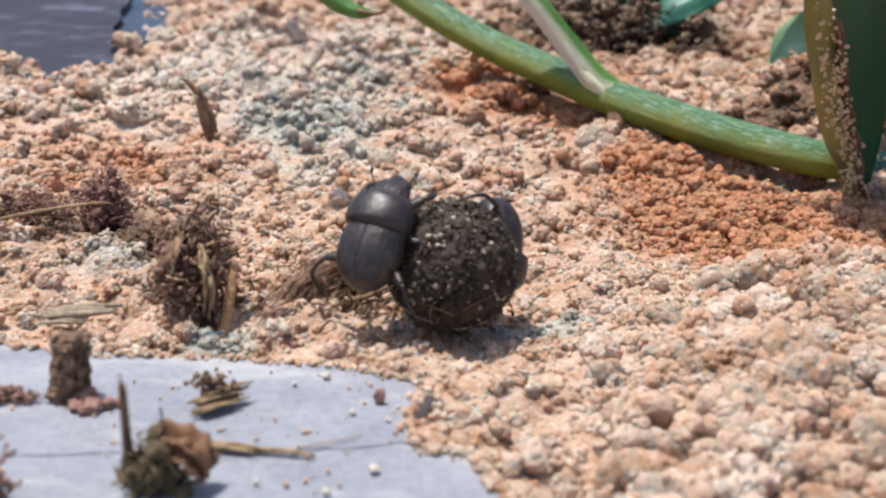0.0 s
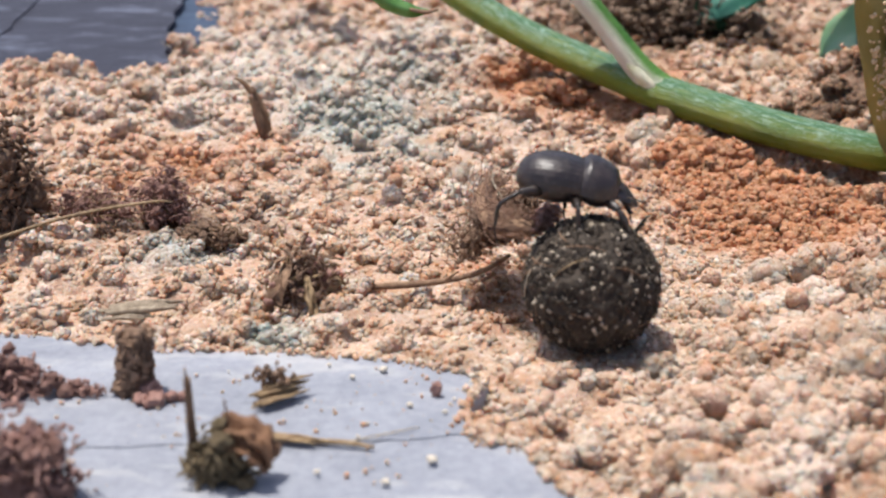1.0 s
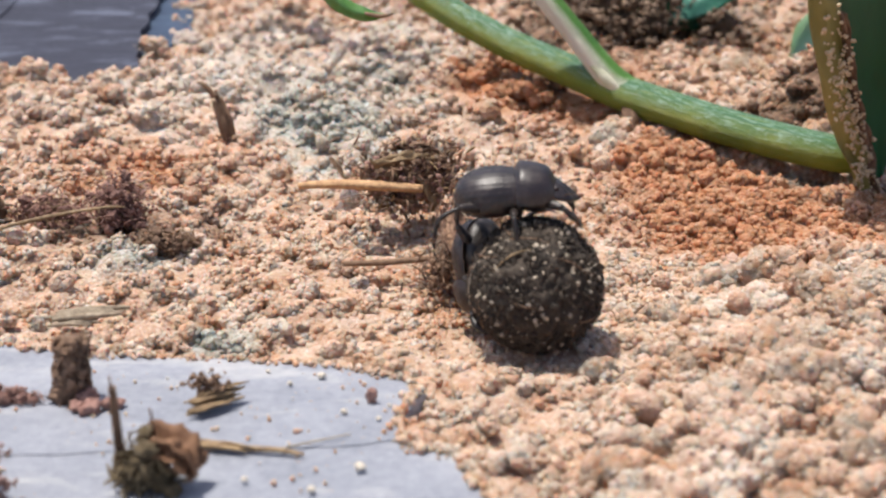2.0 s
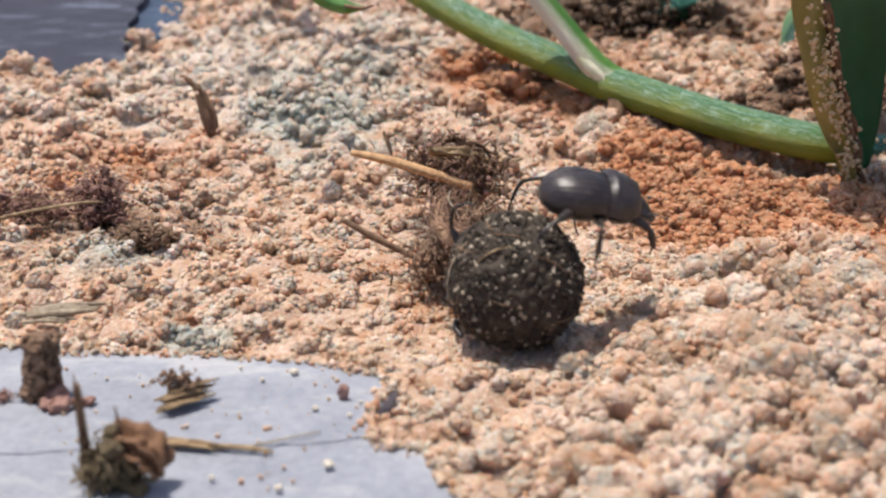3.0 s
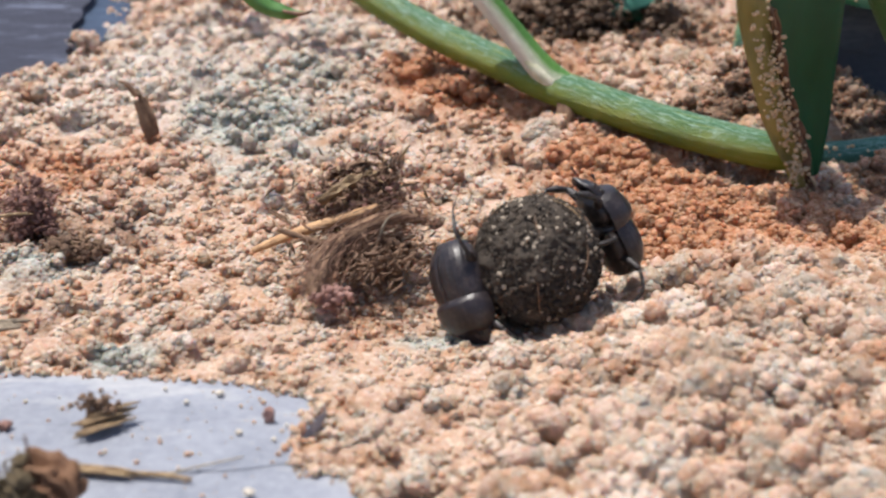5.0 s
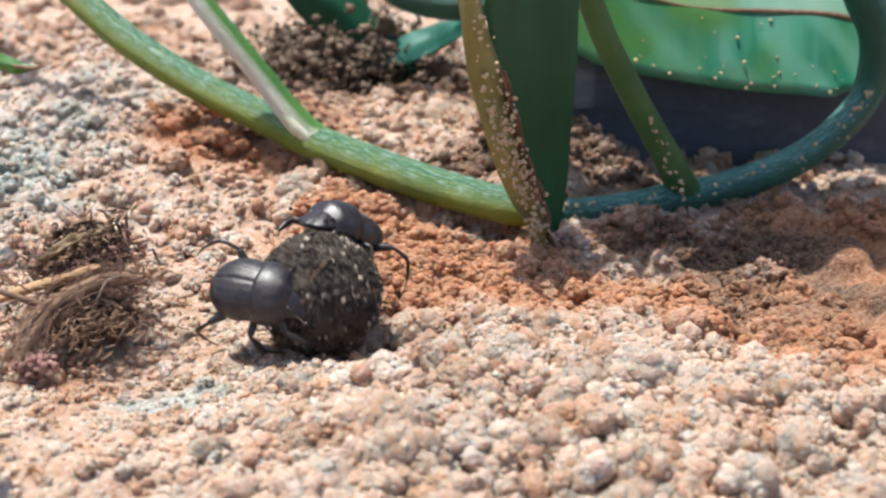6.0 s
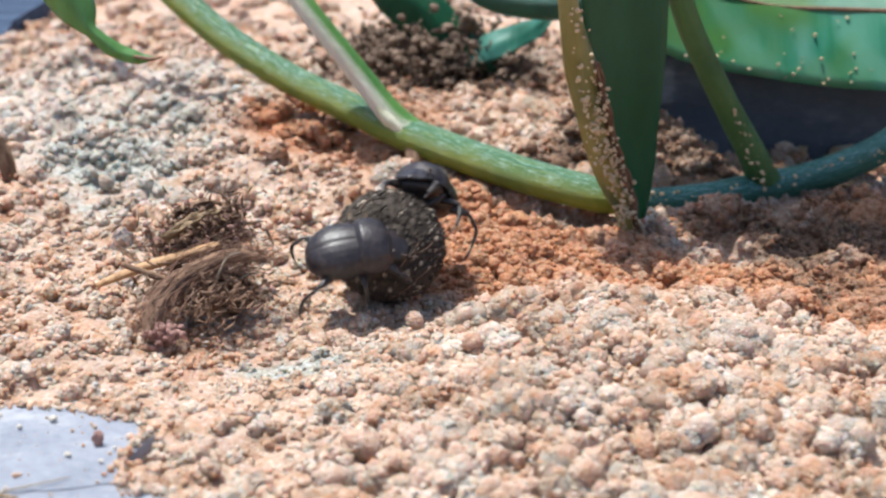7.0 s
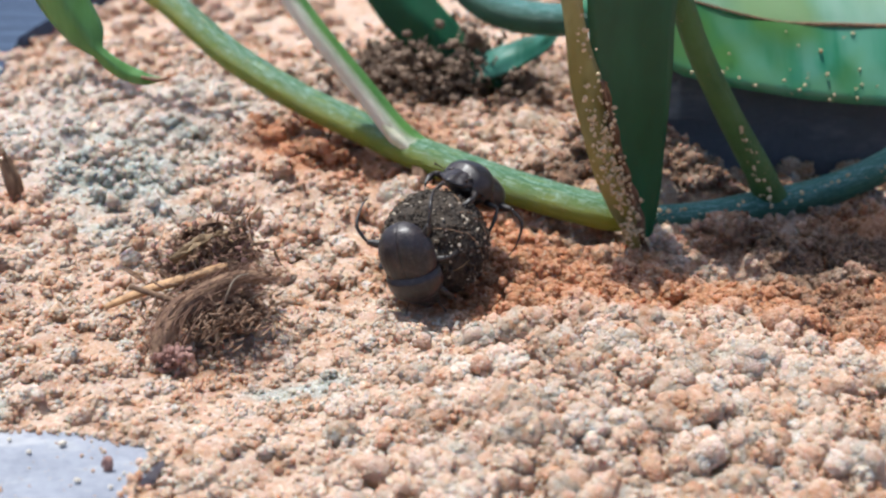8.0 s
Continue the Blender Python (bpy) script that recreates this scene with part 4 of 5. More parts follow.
def build_ball():
    t = thing("dung_ball", "dark brown round fibrous dung ball flecked with sand", "dung ball")
    bm = rough_ball(R_BALL, R_BALL, R_BALL, 6, 0.035, 3.2, 1.0)
    for v in bm.verts:
        n = v.co.normalized()
        v.co += n * (0.06 * noise.noise(n * 3.5) + 0.05 * noise.noise(n * 9) + 0.05 * (0.5 - abs(noise.noise(n * 19))) + 0.035 * noise.noise(n * 34) - 0.02)
    part("ball", bm, DUNG, t)
    r = np.random.default_rng(17)

    def around(n, clump):
        """Directions that gather in patches."""
        d = r.normal(size=(n * 3, 3))
        d /= np.linalg.norm(d, axis=1)[:, None]
        keep = [noise.noise(Vector(q) * 2.6 + Vector((clump, 0, 0))) + r.uniform(-0.45, 0.45) > 0 for q in d]
        return d[keep][:n]

    d = around(430, 3.0)
    v, f = pebbles(d * (R_BALL + 0.01), 0.012 + 0.036 * r.random(len(d)) ** 1.8, False, 0.45, 5)
    tagged(mesh_object("sand_dust", v, f, BALL_SAND, t), "pale sand grains pressed into the ball", kind="stuff")
    d = around(2200, 8.0)
    v, f = pebbles(d * (R_BALL + r.uniform(-0.02, 0.02, (len(d), 1))), 0.014 + 0.042 * r.random(len(d)) ** 2.4, False, 0.7, 6)
    tagged(mesh_object("crumb_mass", v, f, DUNG, t, False), "dark crumbs of dung", kind="stuff")
    # matted short fibres that lie along the surface
    d = r.normal(size=(2000, 3))
    d /= np.linalg.norm(d, axis=1)[:, None]
    lie = np.cross(d, r.normal(size=d.shape) + np.array((0.0, 0.4, 1.6)))
    length = r.uniform(0.04, 0.13, len(d))
    v, f = slivers(d * (R_BALL + r.uniform(0.0, 0.05, (len(d), 1))), lie + d * 0.4 * r.normal(size=(len(d), 1)), length, r.uniform(0.012, 0.032, len(d)), 7)
    tagged(mesh_object("fibre_mat", v, f, DUNG_FIBRE, t), "matted short brown fibres", kind="stuff")
    for k in range(30):
        n = Vector(r.normal(size=3)).normalized()
        s = n.orthogonal().normalized()
        s.rotate(Matrix.Rotation(r.uniform(0, 6.28), 3, n))
        L = r.uniform(0.12, 0.4) if k > 1 else 0.5
        c = n.cross(s) * r.uniform(-0.7, 0.7)
        pts = [(n * math.cos(L * q) + s * math.sin(L * q) + c * (L * q) ** 2).normalized() * (R_BALL + 0.035) for q in (-1, -0.5, 0, 0.5, 1)]
        part("fibre", tube(pts, [0.006, 0.011, 0.013, 0.010, 0.005], 5), STRAW_PALE if k < 2 or k % 15 == 0 else STRAW if k % 8 == 1 else BARK, t)
    return t


dung_ball = build_ball()


# ---- beetles ----
def elytron(sign):
    def fn(u, v):
        x = -0.82 + 0.90 * u
        w = 0.5 * (math.sqrt(max(0, 1 - ((0.62 - u) / 0.62) ** 2)) if u < 0.62 else 1 - 0.10 * ((u - 0.62) / 0.38) ** 2)
        a = v * math.pi / 2
        groove = 1 - 0.007 * (0.5 + 0.5 * math.cos(28 * a)) ** 4 - (0.02 if v < 0.02 else 0)
        y = sign * (0.004 + w * math.sin(a) ** 0.9) * groove
        z = 0.43 * (w / 0.5) ** 0.8 * (max(0, math.cos(a)) ** 0.8) * groove - 0.02
        return Vector((x, y, z))
    return sheet(fn, 26, 56, 0.0)


def pronotum():
    def fn(u, v):
        x = 0.075 + 0.575 * u
        w = 0.53 * math.sqrt(max(0, 1 - 0.62 * u ** 2.4)) * (1 - 0.10 * (1 - u) ** 3)
        a = (v - 0.5) * math.pi
        k = 1 - 0.16 * max(0, 1 - u / 0.14) - 0.35 * max(0, (u - 0.86) / 0.14)
        y = w * math.sin(a)
        z = 0.50 * math.sqrt(max(0, 1 - 0.62 * u ** 2.0)) * max(0, math.cos(a)) ** 0.75 * k - 0.03
        return Vector((x - 0.05 * abs(math.sin(a)) * u, y, z))
    return sheet(fn, 20, 30, 0.0)


def beetle_head():
    def fn(u, v):
        a = (v - 0.5) * math.pi
        r = 0.36 * (1 + 0.05 * math.cos(a * 7)) if abs(a) < 1.2 else 0.36
        x, y = 0.56 + r * u * math.cos(a) * 1.08, r * u * math.sin(a) * 0.95
        return Vector((x, y, 0.20 * (1 - u ** 2) + 0.02 - 0.16 * u * math.cos(a)))
    bm = sheet(fn, 10, 26, 0.0)
    bmesh.ops.solidify(bm, geom=bm.faces[:], thickness=0.045)
    return bm


def ellipsoid(c, r, level=3):
    bm = bmesh.new()
    bmesh.ops.create_icosphere(bm, subdivisions=level, radius=1)
    for v in bm.verts:
        v.co = Vector((v.co.x * r[0] + c[0], v.co.y * r[1] + c[1], v.co.z * r[2] + c[2]))
    return bm


COXAE = {"fore_leg": (0.42, 0.24, -0.10), "mid_leg": (0.02, 0.28, -0.14), "hind_leg": (-0.34, 0.26, -0.12)}


def build_leg(kind, s, beetle):
    """One leg in its coxa's space: a thick femur, and a tibia with its thin foot as a part of it."""
    if kind == "fore_leg":
        knee, ankle, toe = (0.26, 0.24 * s, -0.02), (0.46, 0.22 * s, -0.30), (0.50, 0.16 * s, -0.42)
        rf, rt = (0.05, 0.075, 0.05), (0.035, 0.06, 0.03)
    elif kind == "mid_leg":
        knee, ankle, toe = (-0.02, 0.38 * s, 0.02), (0.02, 0.44 * s, -0.42), (0.10, 0.36 * s, -0.66)
        rf, rt = (0.045, 0.065, 0.04), (0.03, 0.042, 0.028)
    else:
        knee, ankle, toe = (-0.34, 0.34 * s, 0.08), (-0.66, 0.40 * s, -0.40), (-0.60, 0.36 * s, -0.74)
        rf, rt = (0.04, 0.088, 0.042), (0.028, 0.034, 0.020)
    k, an, to = Vector(knee), Vector(ankle), Vector(toe)
    leg = part(kind, tube([(0, 0, 0), k * 0.5 + Vector((0, 0, 0.02)), k], rf, 8), LIMB, beetle)
    bend = Vector((-0.09, 0.06 * s, 0.07)) if kind == "hind_leg" else Vector((0, 0.02 * s, 0.02))
    shin = [tube([k, (k + an) / 2 + bend, an], rt, 8)]
    foot = [an, an.lerp(to, 0.35) + Vector((-0.02, 0, 0)), an.lerp(to, 0.7) + Vector((-0.015, 0, 0)), to]
    shin.append(tube(foot, [0.014, 0.016, 0.013, 0.006], 6))
    for q in (0.35, 0.55, 0.75, 0.95):
        b = k.lerp(an, q) + bend * (1 - abs(2 * q - 1))
        spur = 0.09 if kind == "fore_leg" else 0.045
        shin.append(tube([b, b + Vector((spur * 0.6, spur * s, -spur * 0.2))], [0.018, 0.003], 5))
    part("tibia", join(*shin), LIMB, leg)
    c = COXAE[kind]
    leg.matrix_basis = at(c[0], c[1] * s, c[2])
    return leg, s, kind


def build_beetle(label):
    t = thing("dung_beetle", label, "beetle", group="dung beetles")
    t.scale = (1.0, 1.0, 1.0)
    part("elytron", elytron(1), SHELL, t)
    part("elytron", elytron(-1), SHELL, t)
    part("pronotum", pronotum(), SHELL, t)
    head = part("head", beetle_head(), SHELL, t)
    for s in (1, -1):
        part("eye", ellipsoid((0.62, 0.22 * s, 0.10), (0.055, 0.045, 0.04), 2), LIMB, head)
        part("antenna", join(tube([(0.72, 0.24 * s, 0.0), (0.84, 0.32 * s, 0.03), (0.93, 0.36 * s, 0.02)], [0.010, 0.010, 0.012], 6), ellipsoid((0.96, 0.37 * s, 0.02), (0.045, 0.025, 0.025), 2)), FEELER, head)
    part("abdomen", ellipsoid((-0.28, 0, -0.05), (0.53, 0.44, 0.24)), LIMB, t)
    part("waist", ellipsoid((0.08, 0, 0.0), (0.12, 0.42, 0.33)), LIMB, t)
    part("thorax", ellipsoid((0.34, 0, -0.05), (0.30, 0.42, 0.20)), LIMB, t)
    legs = [build_leg(kind, s, t) for kind in ("fore_leg", "mid_leg", "hind_leg") for s in (1, -1)]
    return t, legs


beetle_a, legs_a = build_beetle("matte black dung beetle clinging to the dung ball")
beetle_b, legs_b = build_beetle("glossy dark brown dung beetle pushing the dung ball")


# ---- litter that the beetles drag along ----
def fuzz(count, size, seed, lean=(0, 0, 0.3), radius=0.008, curl=0.35):
    """Many thin curled fibres in a tuft."""
    r = np.random.default_rng(seed)
    out = []
    for _ in range(count):
        c = Vector(r.normal(size=3)) * 0.36
        c = Vector((c.x * size[0], c.y * size[1], c.z * size[2]))
        d = (Vector(r.normal(size=3)) + Vector(lean)).normalized()
        L = r.uniform(0.25, 0.75) * max(size)
        side = Vector(r.normal(size=3)) * curl * L
        out.append(tube([c - d * L / 2, c + side * 0.5, c + d * L / 2 + side], [radius * 0.6, radius, radius * 0.4], 4))
    return join(*out)


def crumb_heap(count, size, r0, r1, seed, fine=False):
    r = np.random.default_rng(seed)
    p = r.normal(size=(count, 3)) * np.array(size) * 0.42
    rad = r0 + (r1 - r0) * r.random(count) ** 2
    return pebbles(p, rad, fine, 0.4, seed)


def straw_bit(a, b, w, seed=0.0):
    """A split straw: splinters side by side, of unequal length."""
    a, b = Vector(a), Vector(b)
    d = (b - a).normalized()
    side = d.cross(Vector((0, 0, 1))).normalized()
    r = random.Random(int(a.x * 1000) + int(b.y * 777))
    out = []
    for k in (-1.0, -0.4, 0.2, 0.75):
        p = a + side * k * w * 0.9 + d * r.uniform(-0.1, 0.12)
        q = b + side * k * w * 0.8 + d * r.uniform(-0.16, 0.08)
        m = p.lerp(q, r.uniform(0.4, 0.6)) + Vector((0, 0, r.uniform(0.0, 0.03)))
        t = w * r.uniform(0.32, 0.5)
        out.append(tube([p, p.lerp(m, 0.6), m, q], [t * 0.5, t, t, t * 0.4], 6, 3, 0.2))
    return join(*out)


def splinter_mass(name, label, parent, mat, centre, size, count, length, width, seed, lean=(0, 0, 0)):
    """A loose mass of small splinters and flakes under a thing."""
    r = np.random.default_rng(seed)
    c = r.normal(size=(count, 3)) * np.array(size) * 0.42 + np.array(centre)
    v, f = slivers(c, r.normal(size=(count, 3)) + np.array(lean), r.uniform(0.4, 1.0, count) * length, r.uniform(0.5, 1.0, count) * width, seed)
    return tagged(mesh_object(name, v, f, mat, parent), label, kind="stuff")


straw_clump = thing("straw_clump", "clump of brown dung fibres with a split straw", "debris")
part("straw", tube([(-1.4, -0.50, -0.04), (-0.8, -0.58, 0.05), (0.0, -0.64, 0.08), (0.7, -0.62, 0.06)], [0.05, 0.085, 0.09, 0.07], 10, 4, 0.3), STRAW_GOLD, straw_clump, "split yellow-brown straw")
part("straw", straw_bit((-0.9, 0.1, 0.25), (-0.65, 0.0, -0.05), 0.06), BARK, straw_clump, "dark broken straw end")
v, f = crumb_heap(700, (0.72, 0.42, 0.50), 0.022, 0.075, 41)
part_ob = mesh_object("crumb_mass", v + np.array((0.5, 0.0, 0.05)), f, HUMUS, straw_clump)
tagged(part_ob, "brown crumbs", kind="stuff")
v, f = crumb_heap(420, (0.80, 0.48, 0.58), 0.022, 0.075, 47)
tagged(mesh_object("crumb_mass", v + np.array((0.55, -0.05, 0.05)), f, PINK_CRUMB, straw_clump), "red-brown crumbs", kind="stuff")
splinter_mass("flake_mass", "torn brown plant flakes", straw_clump, HUMUS, (0.5, -0.02, 0.1), (0.95, 0.5, 0.65), 520, 0.34, 0.075, 44)
splinter_mass("flake_mass", "torn dry yellow plant flakes", straw_clump, STRAW, (0.55, -0.1, 0.0), (0.85, 0.5, 0.6), 90, 0.36, 0.07, 45)
fz = fuzz(170, (1.1, 0.7, 0.85), 42, (0.3, 0, 0.3), 0.009)
for vert in fz.verts:
    vert.co.x += 0.4
tagged(part("fibre_tangle", fz, BROWN_FIBRE, straw_clump), "thin brown fibres", kind="stuff")
part("husk", leaf_mesh([(0.55, -0.25, 0.3), (0.8, -0.3, 0.1), (0.95, -0.3, -0.2), (0.9, -0.25, -0.45)], [0.08, 0.2, 0.22, 0.05], ((0, 1, 0.3), 0.5), 0, 12, 6, 0.02, 0.06, 31.0), STRAW, straw_clump, "dry yellow husk")
part("husk", leaf_mesh([(0.85, -0.2, 0.45), (0.5, -0.40, 0.55), (0.2, -0.5, 0.5), (-0.12, -0.42, 0.34)], [0.03, 0.07, 0.09, 0.03], ((0, 0.8, 0.6), 0.6), 0, 14, 6, 0.02, 0.2, 33.0), STRAW, straw_clump, "torn yellow husk")
part("husk", leaf_mesh([(1.05, 0.15, 0.3), (0.75, 0.1, 0.55), (0.4, 0.2, 0.52), (0.1, 0.25, 0.42)], [0.05, 0.15, 0.16, 0.05], ((0, 1.0, -0.2), 0.4), 0, 14, 6, 0.02, 0.1, 35.0), BARK, straw_clump, "torn brown husk")
tagged(part("fibre_tangle", fuzz(26, (1.1, 0.6, 0.6), 43), STRAW_PALE, straw_clump), "pale dry fibres", kind="stuff")

fibre_tuft = thing("fibre_tuft", "dark brown tuft of tangled plant fibres", "debris")
v, f = crumb_heap(700, (0.75, 0.45, 0.28), 0.022, 0.075, 51)
tagged(mesh_object("crumb_mass", v - np.array((0, 0, 0.08)), f, HUMUS, fibre_tuft), "dark brown crumbs", kind="stuff")
ARCH = [(0.88, 0.1, 0.36), (0.42, -0.05, 0.46), (-0.12, -0.3, 0.30), (-0.55, -0.75, 0.10), (-0.72, -1.25, -0.12), (-0.74, -1.6, -0.28)]
part("husk", tube(ARCH, [0.06, 0.13, 0.18, 0.20, 0.18, 0.08], 14, 7, 0.25), BARK, fibre_tuft, "arched brown fibrous husk")


def strands(path, count, width, radius, seed):
    """Fibres that run along a path, side by side and frayed."""
    r = np.random.default_rng(seed)
    out = []
    for _ in range(count):
        off = Vector(r.normal(size=3)) * width
        a, b = sorted(r.uniform(-0.15, 1.15, 2))
        pts = []
        for q in np.linspace(a, b, 4):
            u = min(max(q, 0), 1) * (len(path) - 1)
            i = min(int(u), len(path) - 2)
            p = Vector(path[i]).lerp(Vector(path[i + 1]), u - i)
            pts.append(p + off * (0.7 + 0.8 * abs(q - 0.5)) + Vector(r.normal(size=3)) * width * 0.35)
        out.append(tube(pts, [radius * 0.5, radius, radius, radius * 0.4], 4))
    return join(*out)


tagged(part("fibre_tangle", strands(ARCH, 260, 0.15, 0.007, 57), BROWN_FIBRE, fibre_tuft), "brown fibres side by side", kind="stuff")
tagged(part("fibre_tangle", fuzz(110, (1.05, 0.6, 0.42), 52, (0.6, 0, 0.5), 0.006, 0.6), BROWN_FIBRE, fibre_tuft), "tangled brown fibres", kind="stuff")
splinter_mass("flake_mass", "torn brown plant flakes", fibre_tuft, HUMUS, (-0.05, -0.4, -0.02), (1.0, 0.9, 0.34), 620, 0.30, 0.06, 56, (0.8, 0.6, 0.3))
tagged(part("fibre_tangle", fuzz(40, (1.05, 0.6, 0.42), 54, (0.6, 0, 0.4), 0.007), STRAW_PALE, fibre_tuft), "pale dry fibres", kind="stuff")
v, f = crumb_heap(120, (0.3, 0.2, 0.16), 0.03, 0.08, 58)
tagged(mesh_object("crumb_mass", v + np.array((-0.5, -1.65, -0.25)), f, PINK_CRUMB, fibre_tuft), "red-brown crumbs", kind="stuff")
part("pale_fibre", tube([(0.1, -0.35, -0.1), (0.2, -0.4, 0.25), (0.34, -0.3, 0.52), (0.55, -0.25, 0.6)], [0.018, 0.02, 0.016, 0.006], 6), STRAW_PALE, fibre_tuft, "pale bent plant fibre")

twig = thing("curved_twig", "thin brown curved twig", "twig")
part("twig", tube([(-1.2, 0, 0.0), (-0.6, 0, -0.03), (0.2, 0, -0.02), (0.8, 0.05, 0.07), (1.25, 0.1, 0.28)], [0.045, 0.06, 0.05, 0.045, 0.03], 8), BARK, twig)
part("side_shoot", tube([(0.2, 0, -0.02), (0.35, -0.05, 0.08), (0.45, -0.05, 0.14)], [0.03, 0.02, 0.008], 6), BARK, twig)


# ---- litter on and beside the slab ----
CRUMBS = {}


def crumb_meshes(mat):
    """A few shared crumb shapes of one material."""
    if mat.name not in CRUMBS:
        CRUMBS[mat.name] = []
        for k in range(5):
            bm = rough_ball(1, 0.8, 0.75, 3, 0.55, 1.6, k * 2.7 + 0.4)
            for v in bm.verts:
                v.co *= 1 + 0.22 * noise.noise(v.co * 5.5 + Vector((k, 0, 0)))
            me = bpy.data.meshes.new("crumb")
            bm.to_mesh(me)
            bm.free()
            me.polygons.foreach_set("use_smooth", [True] * len(me.polygons))
            me.materials.append(mat)
            CRUMBS[mat.name].append(me)
    return CRUMBS[mat.name]


def litter_heap(name, label, m, size, count, r0, r1, seed, mat, fibres=0):
    t = thing(name, label, "debris", m)
    r = np.random.default_rng(seed)
    p = r.normal(size=(count, 3)) * np.array(size) * 0.42
    p[:, 2] = np.maximum(p[:, 2], -size[2] * 0.55)
    rad = r0 + (r1 - r0) * r.random(count) ** 2
    order = np.argsort(-rad)
    big = order[: min(40, count // 4)]
    for i in big:
        ob = new("crumb", crumb_meshes(mat)[i % 5])
        ob.parent = t
        q = Euler(r.uniform(0, 6.28, 3)).to_matrix().to_4x4()
        ob.matrix_basis = Matrix.Translation(Vector(p[i]) * U) @ q @ Matrix.Scale(rad[i] * 1.25 * U, 4)
    small = order[len(big):]
    rest = np.repeat(p[small], 2, axis=0) + r.normal(size=(2 * len(small), 3)) * 0.05
    v, f = pebbles(rest, np.repeat(rad[small], 2) * 0.62, False, 0.45, seed)
    tagged(mesh_object("crumb_dust", v, f, mat, t), "fine crumbs", kind="stuff")
    c = r.normal(size=(count * 2, 3)) * np.array(size) * 0.44
    c[:, 2] = np.maximum(c[:, 2], -size[2] * 0.55)
    v, f = slivers(c, r.normal(size=c.shape), r.uniform(0.5, 1.4, len(c)) * min(r1 * 2.0, 0.2), r.uniform(0.5, 1.0, len(c)) * r1 * 0.6, seed + 2)
    tagged(mesh_object("flake_mass", v, f, mat, t), "small torn flakes", kind="stuff")
    if fibres:
        tagged(part("fibre_tangle", fuzz(fibres, size, seed + 1, (0, 0, 0.3), 0.010), STRAW, t), "thin straw fibres", kind="stuff")
    return t


litter_heap("crumb_heap", "small red-brown crumbs on the slate", at(-5.2, -0.55, 0.12), (0.4, 0.13, 0.10), 40, 0.03, 0.07, 62, PINK_CRUMB)
litter_heap("crumb_heap", "red-brown lumpy crumbs on the slate", at(-6.1, -0.5, 0.2), (0.45, 0.3, 0.26), 150, 0.04, 0.10, 64, PINK_CRUMB)
litter_heap("crumb_heap", "large red-brown lump of crumbs on the slate", at(-5.02, -3.0, 0.42), (0.46, 0.36, 0.50), 260, 0.05, 0.12, 65, PINK_CRUMB)
litter_heap("dung_clod", "dark brown dung clod with dry stalks on slate", at(-3.0, -2.5, 0.28), (0.32, 0.24, 0.30), 260, 0.03, 0.10, 66, OLIVE_CRUMB)


def build_stub():
    t = thing("dung_stub", "upright rough brown dung pellet on the slate", "dung", at(-4.5, -0.45, 0.0))
    bm = tube([(0.0, 0, 0.02), (-0.03, 0, 0.26), (0.02, 0, 0.52), (0.06, 0, 0.78), (0.09, 0.02, 0.95)], [0.20, 0.21, 0.18, 0.19, 0.09], 36)
    bmesh.ops.subdivide_edges(bm, edges=bm.edges[:], cuts=1, use_grid_fill=True)
    for v in bm.verts:
        q = v.co * 5.0
        d = Vector((v.co.x, v.co.y, 0.0)).normalized()
        v.co += d * (0.08 * noise.noise(q) + 0.05 * noise.noise(q * 2.7) + 0.025 * noise.noise(q * 7))
        v.co.z += 0.05 * noise.noise(q * 1.3) * (v.co.z > 0.1)
    part("pellet", bm, HUMUS, t)
    r = np.random.default_rng(61)
    a, z = r.uniform(0, 6.28, 260), r.uniform(0.03, 0.95, 260)
    v, f = pebbles(np.column_stack([0.205 * np.cos(a) + 0.07 * z, 0.205 * np.sin(a), z]), 0.015 + 0.05 * r.random(260) ** 2, False, 0.5, 61)
    tagged(mesh_object("crumb_dust", v, f, HUMUS, t, False), "crumbs stuck to the pellet", kind="stuff")
    for k, (x, y, q) in enumerate(((0.22, -0.12, 0.13), (0.34, -0.36, 0.11), (0.16, -0.3, 0.09), (0.52, -0.22, 0.08), (0.66, -0.2, 0.07))):
        ob = part("dung_crumb", rough_ball(q * 1.3, q, q * 0.85, 3, 0.5, 1.7, k * 2.3 + 7), PINK_CRUMB, None)
        ob.matrix_basis = at(-4.5 + x, -0.45 + y, 0.055 + q * 0.7, 0, 12 * k - 20, 40 * k)
        tagged(ob, "small red-brown crumb on the slate", "debris", "crumbs beside the pellet")


build_stub()


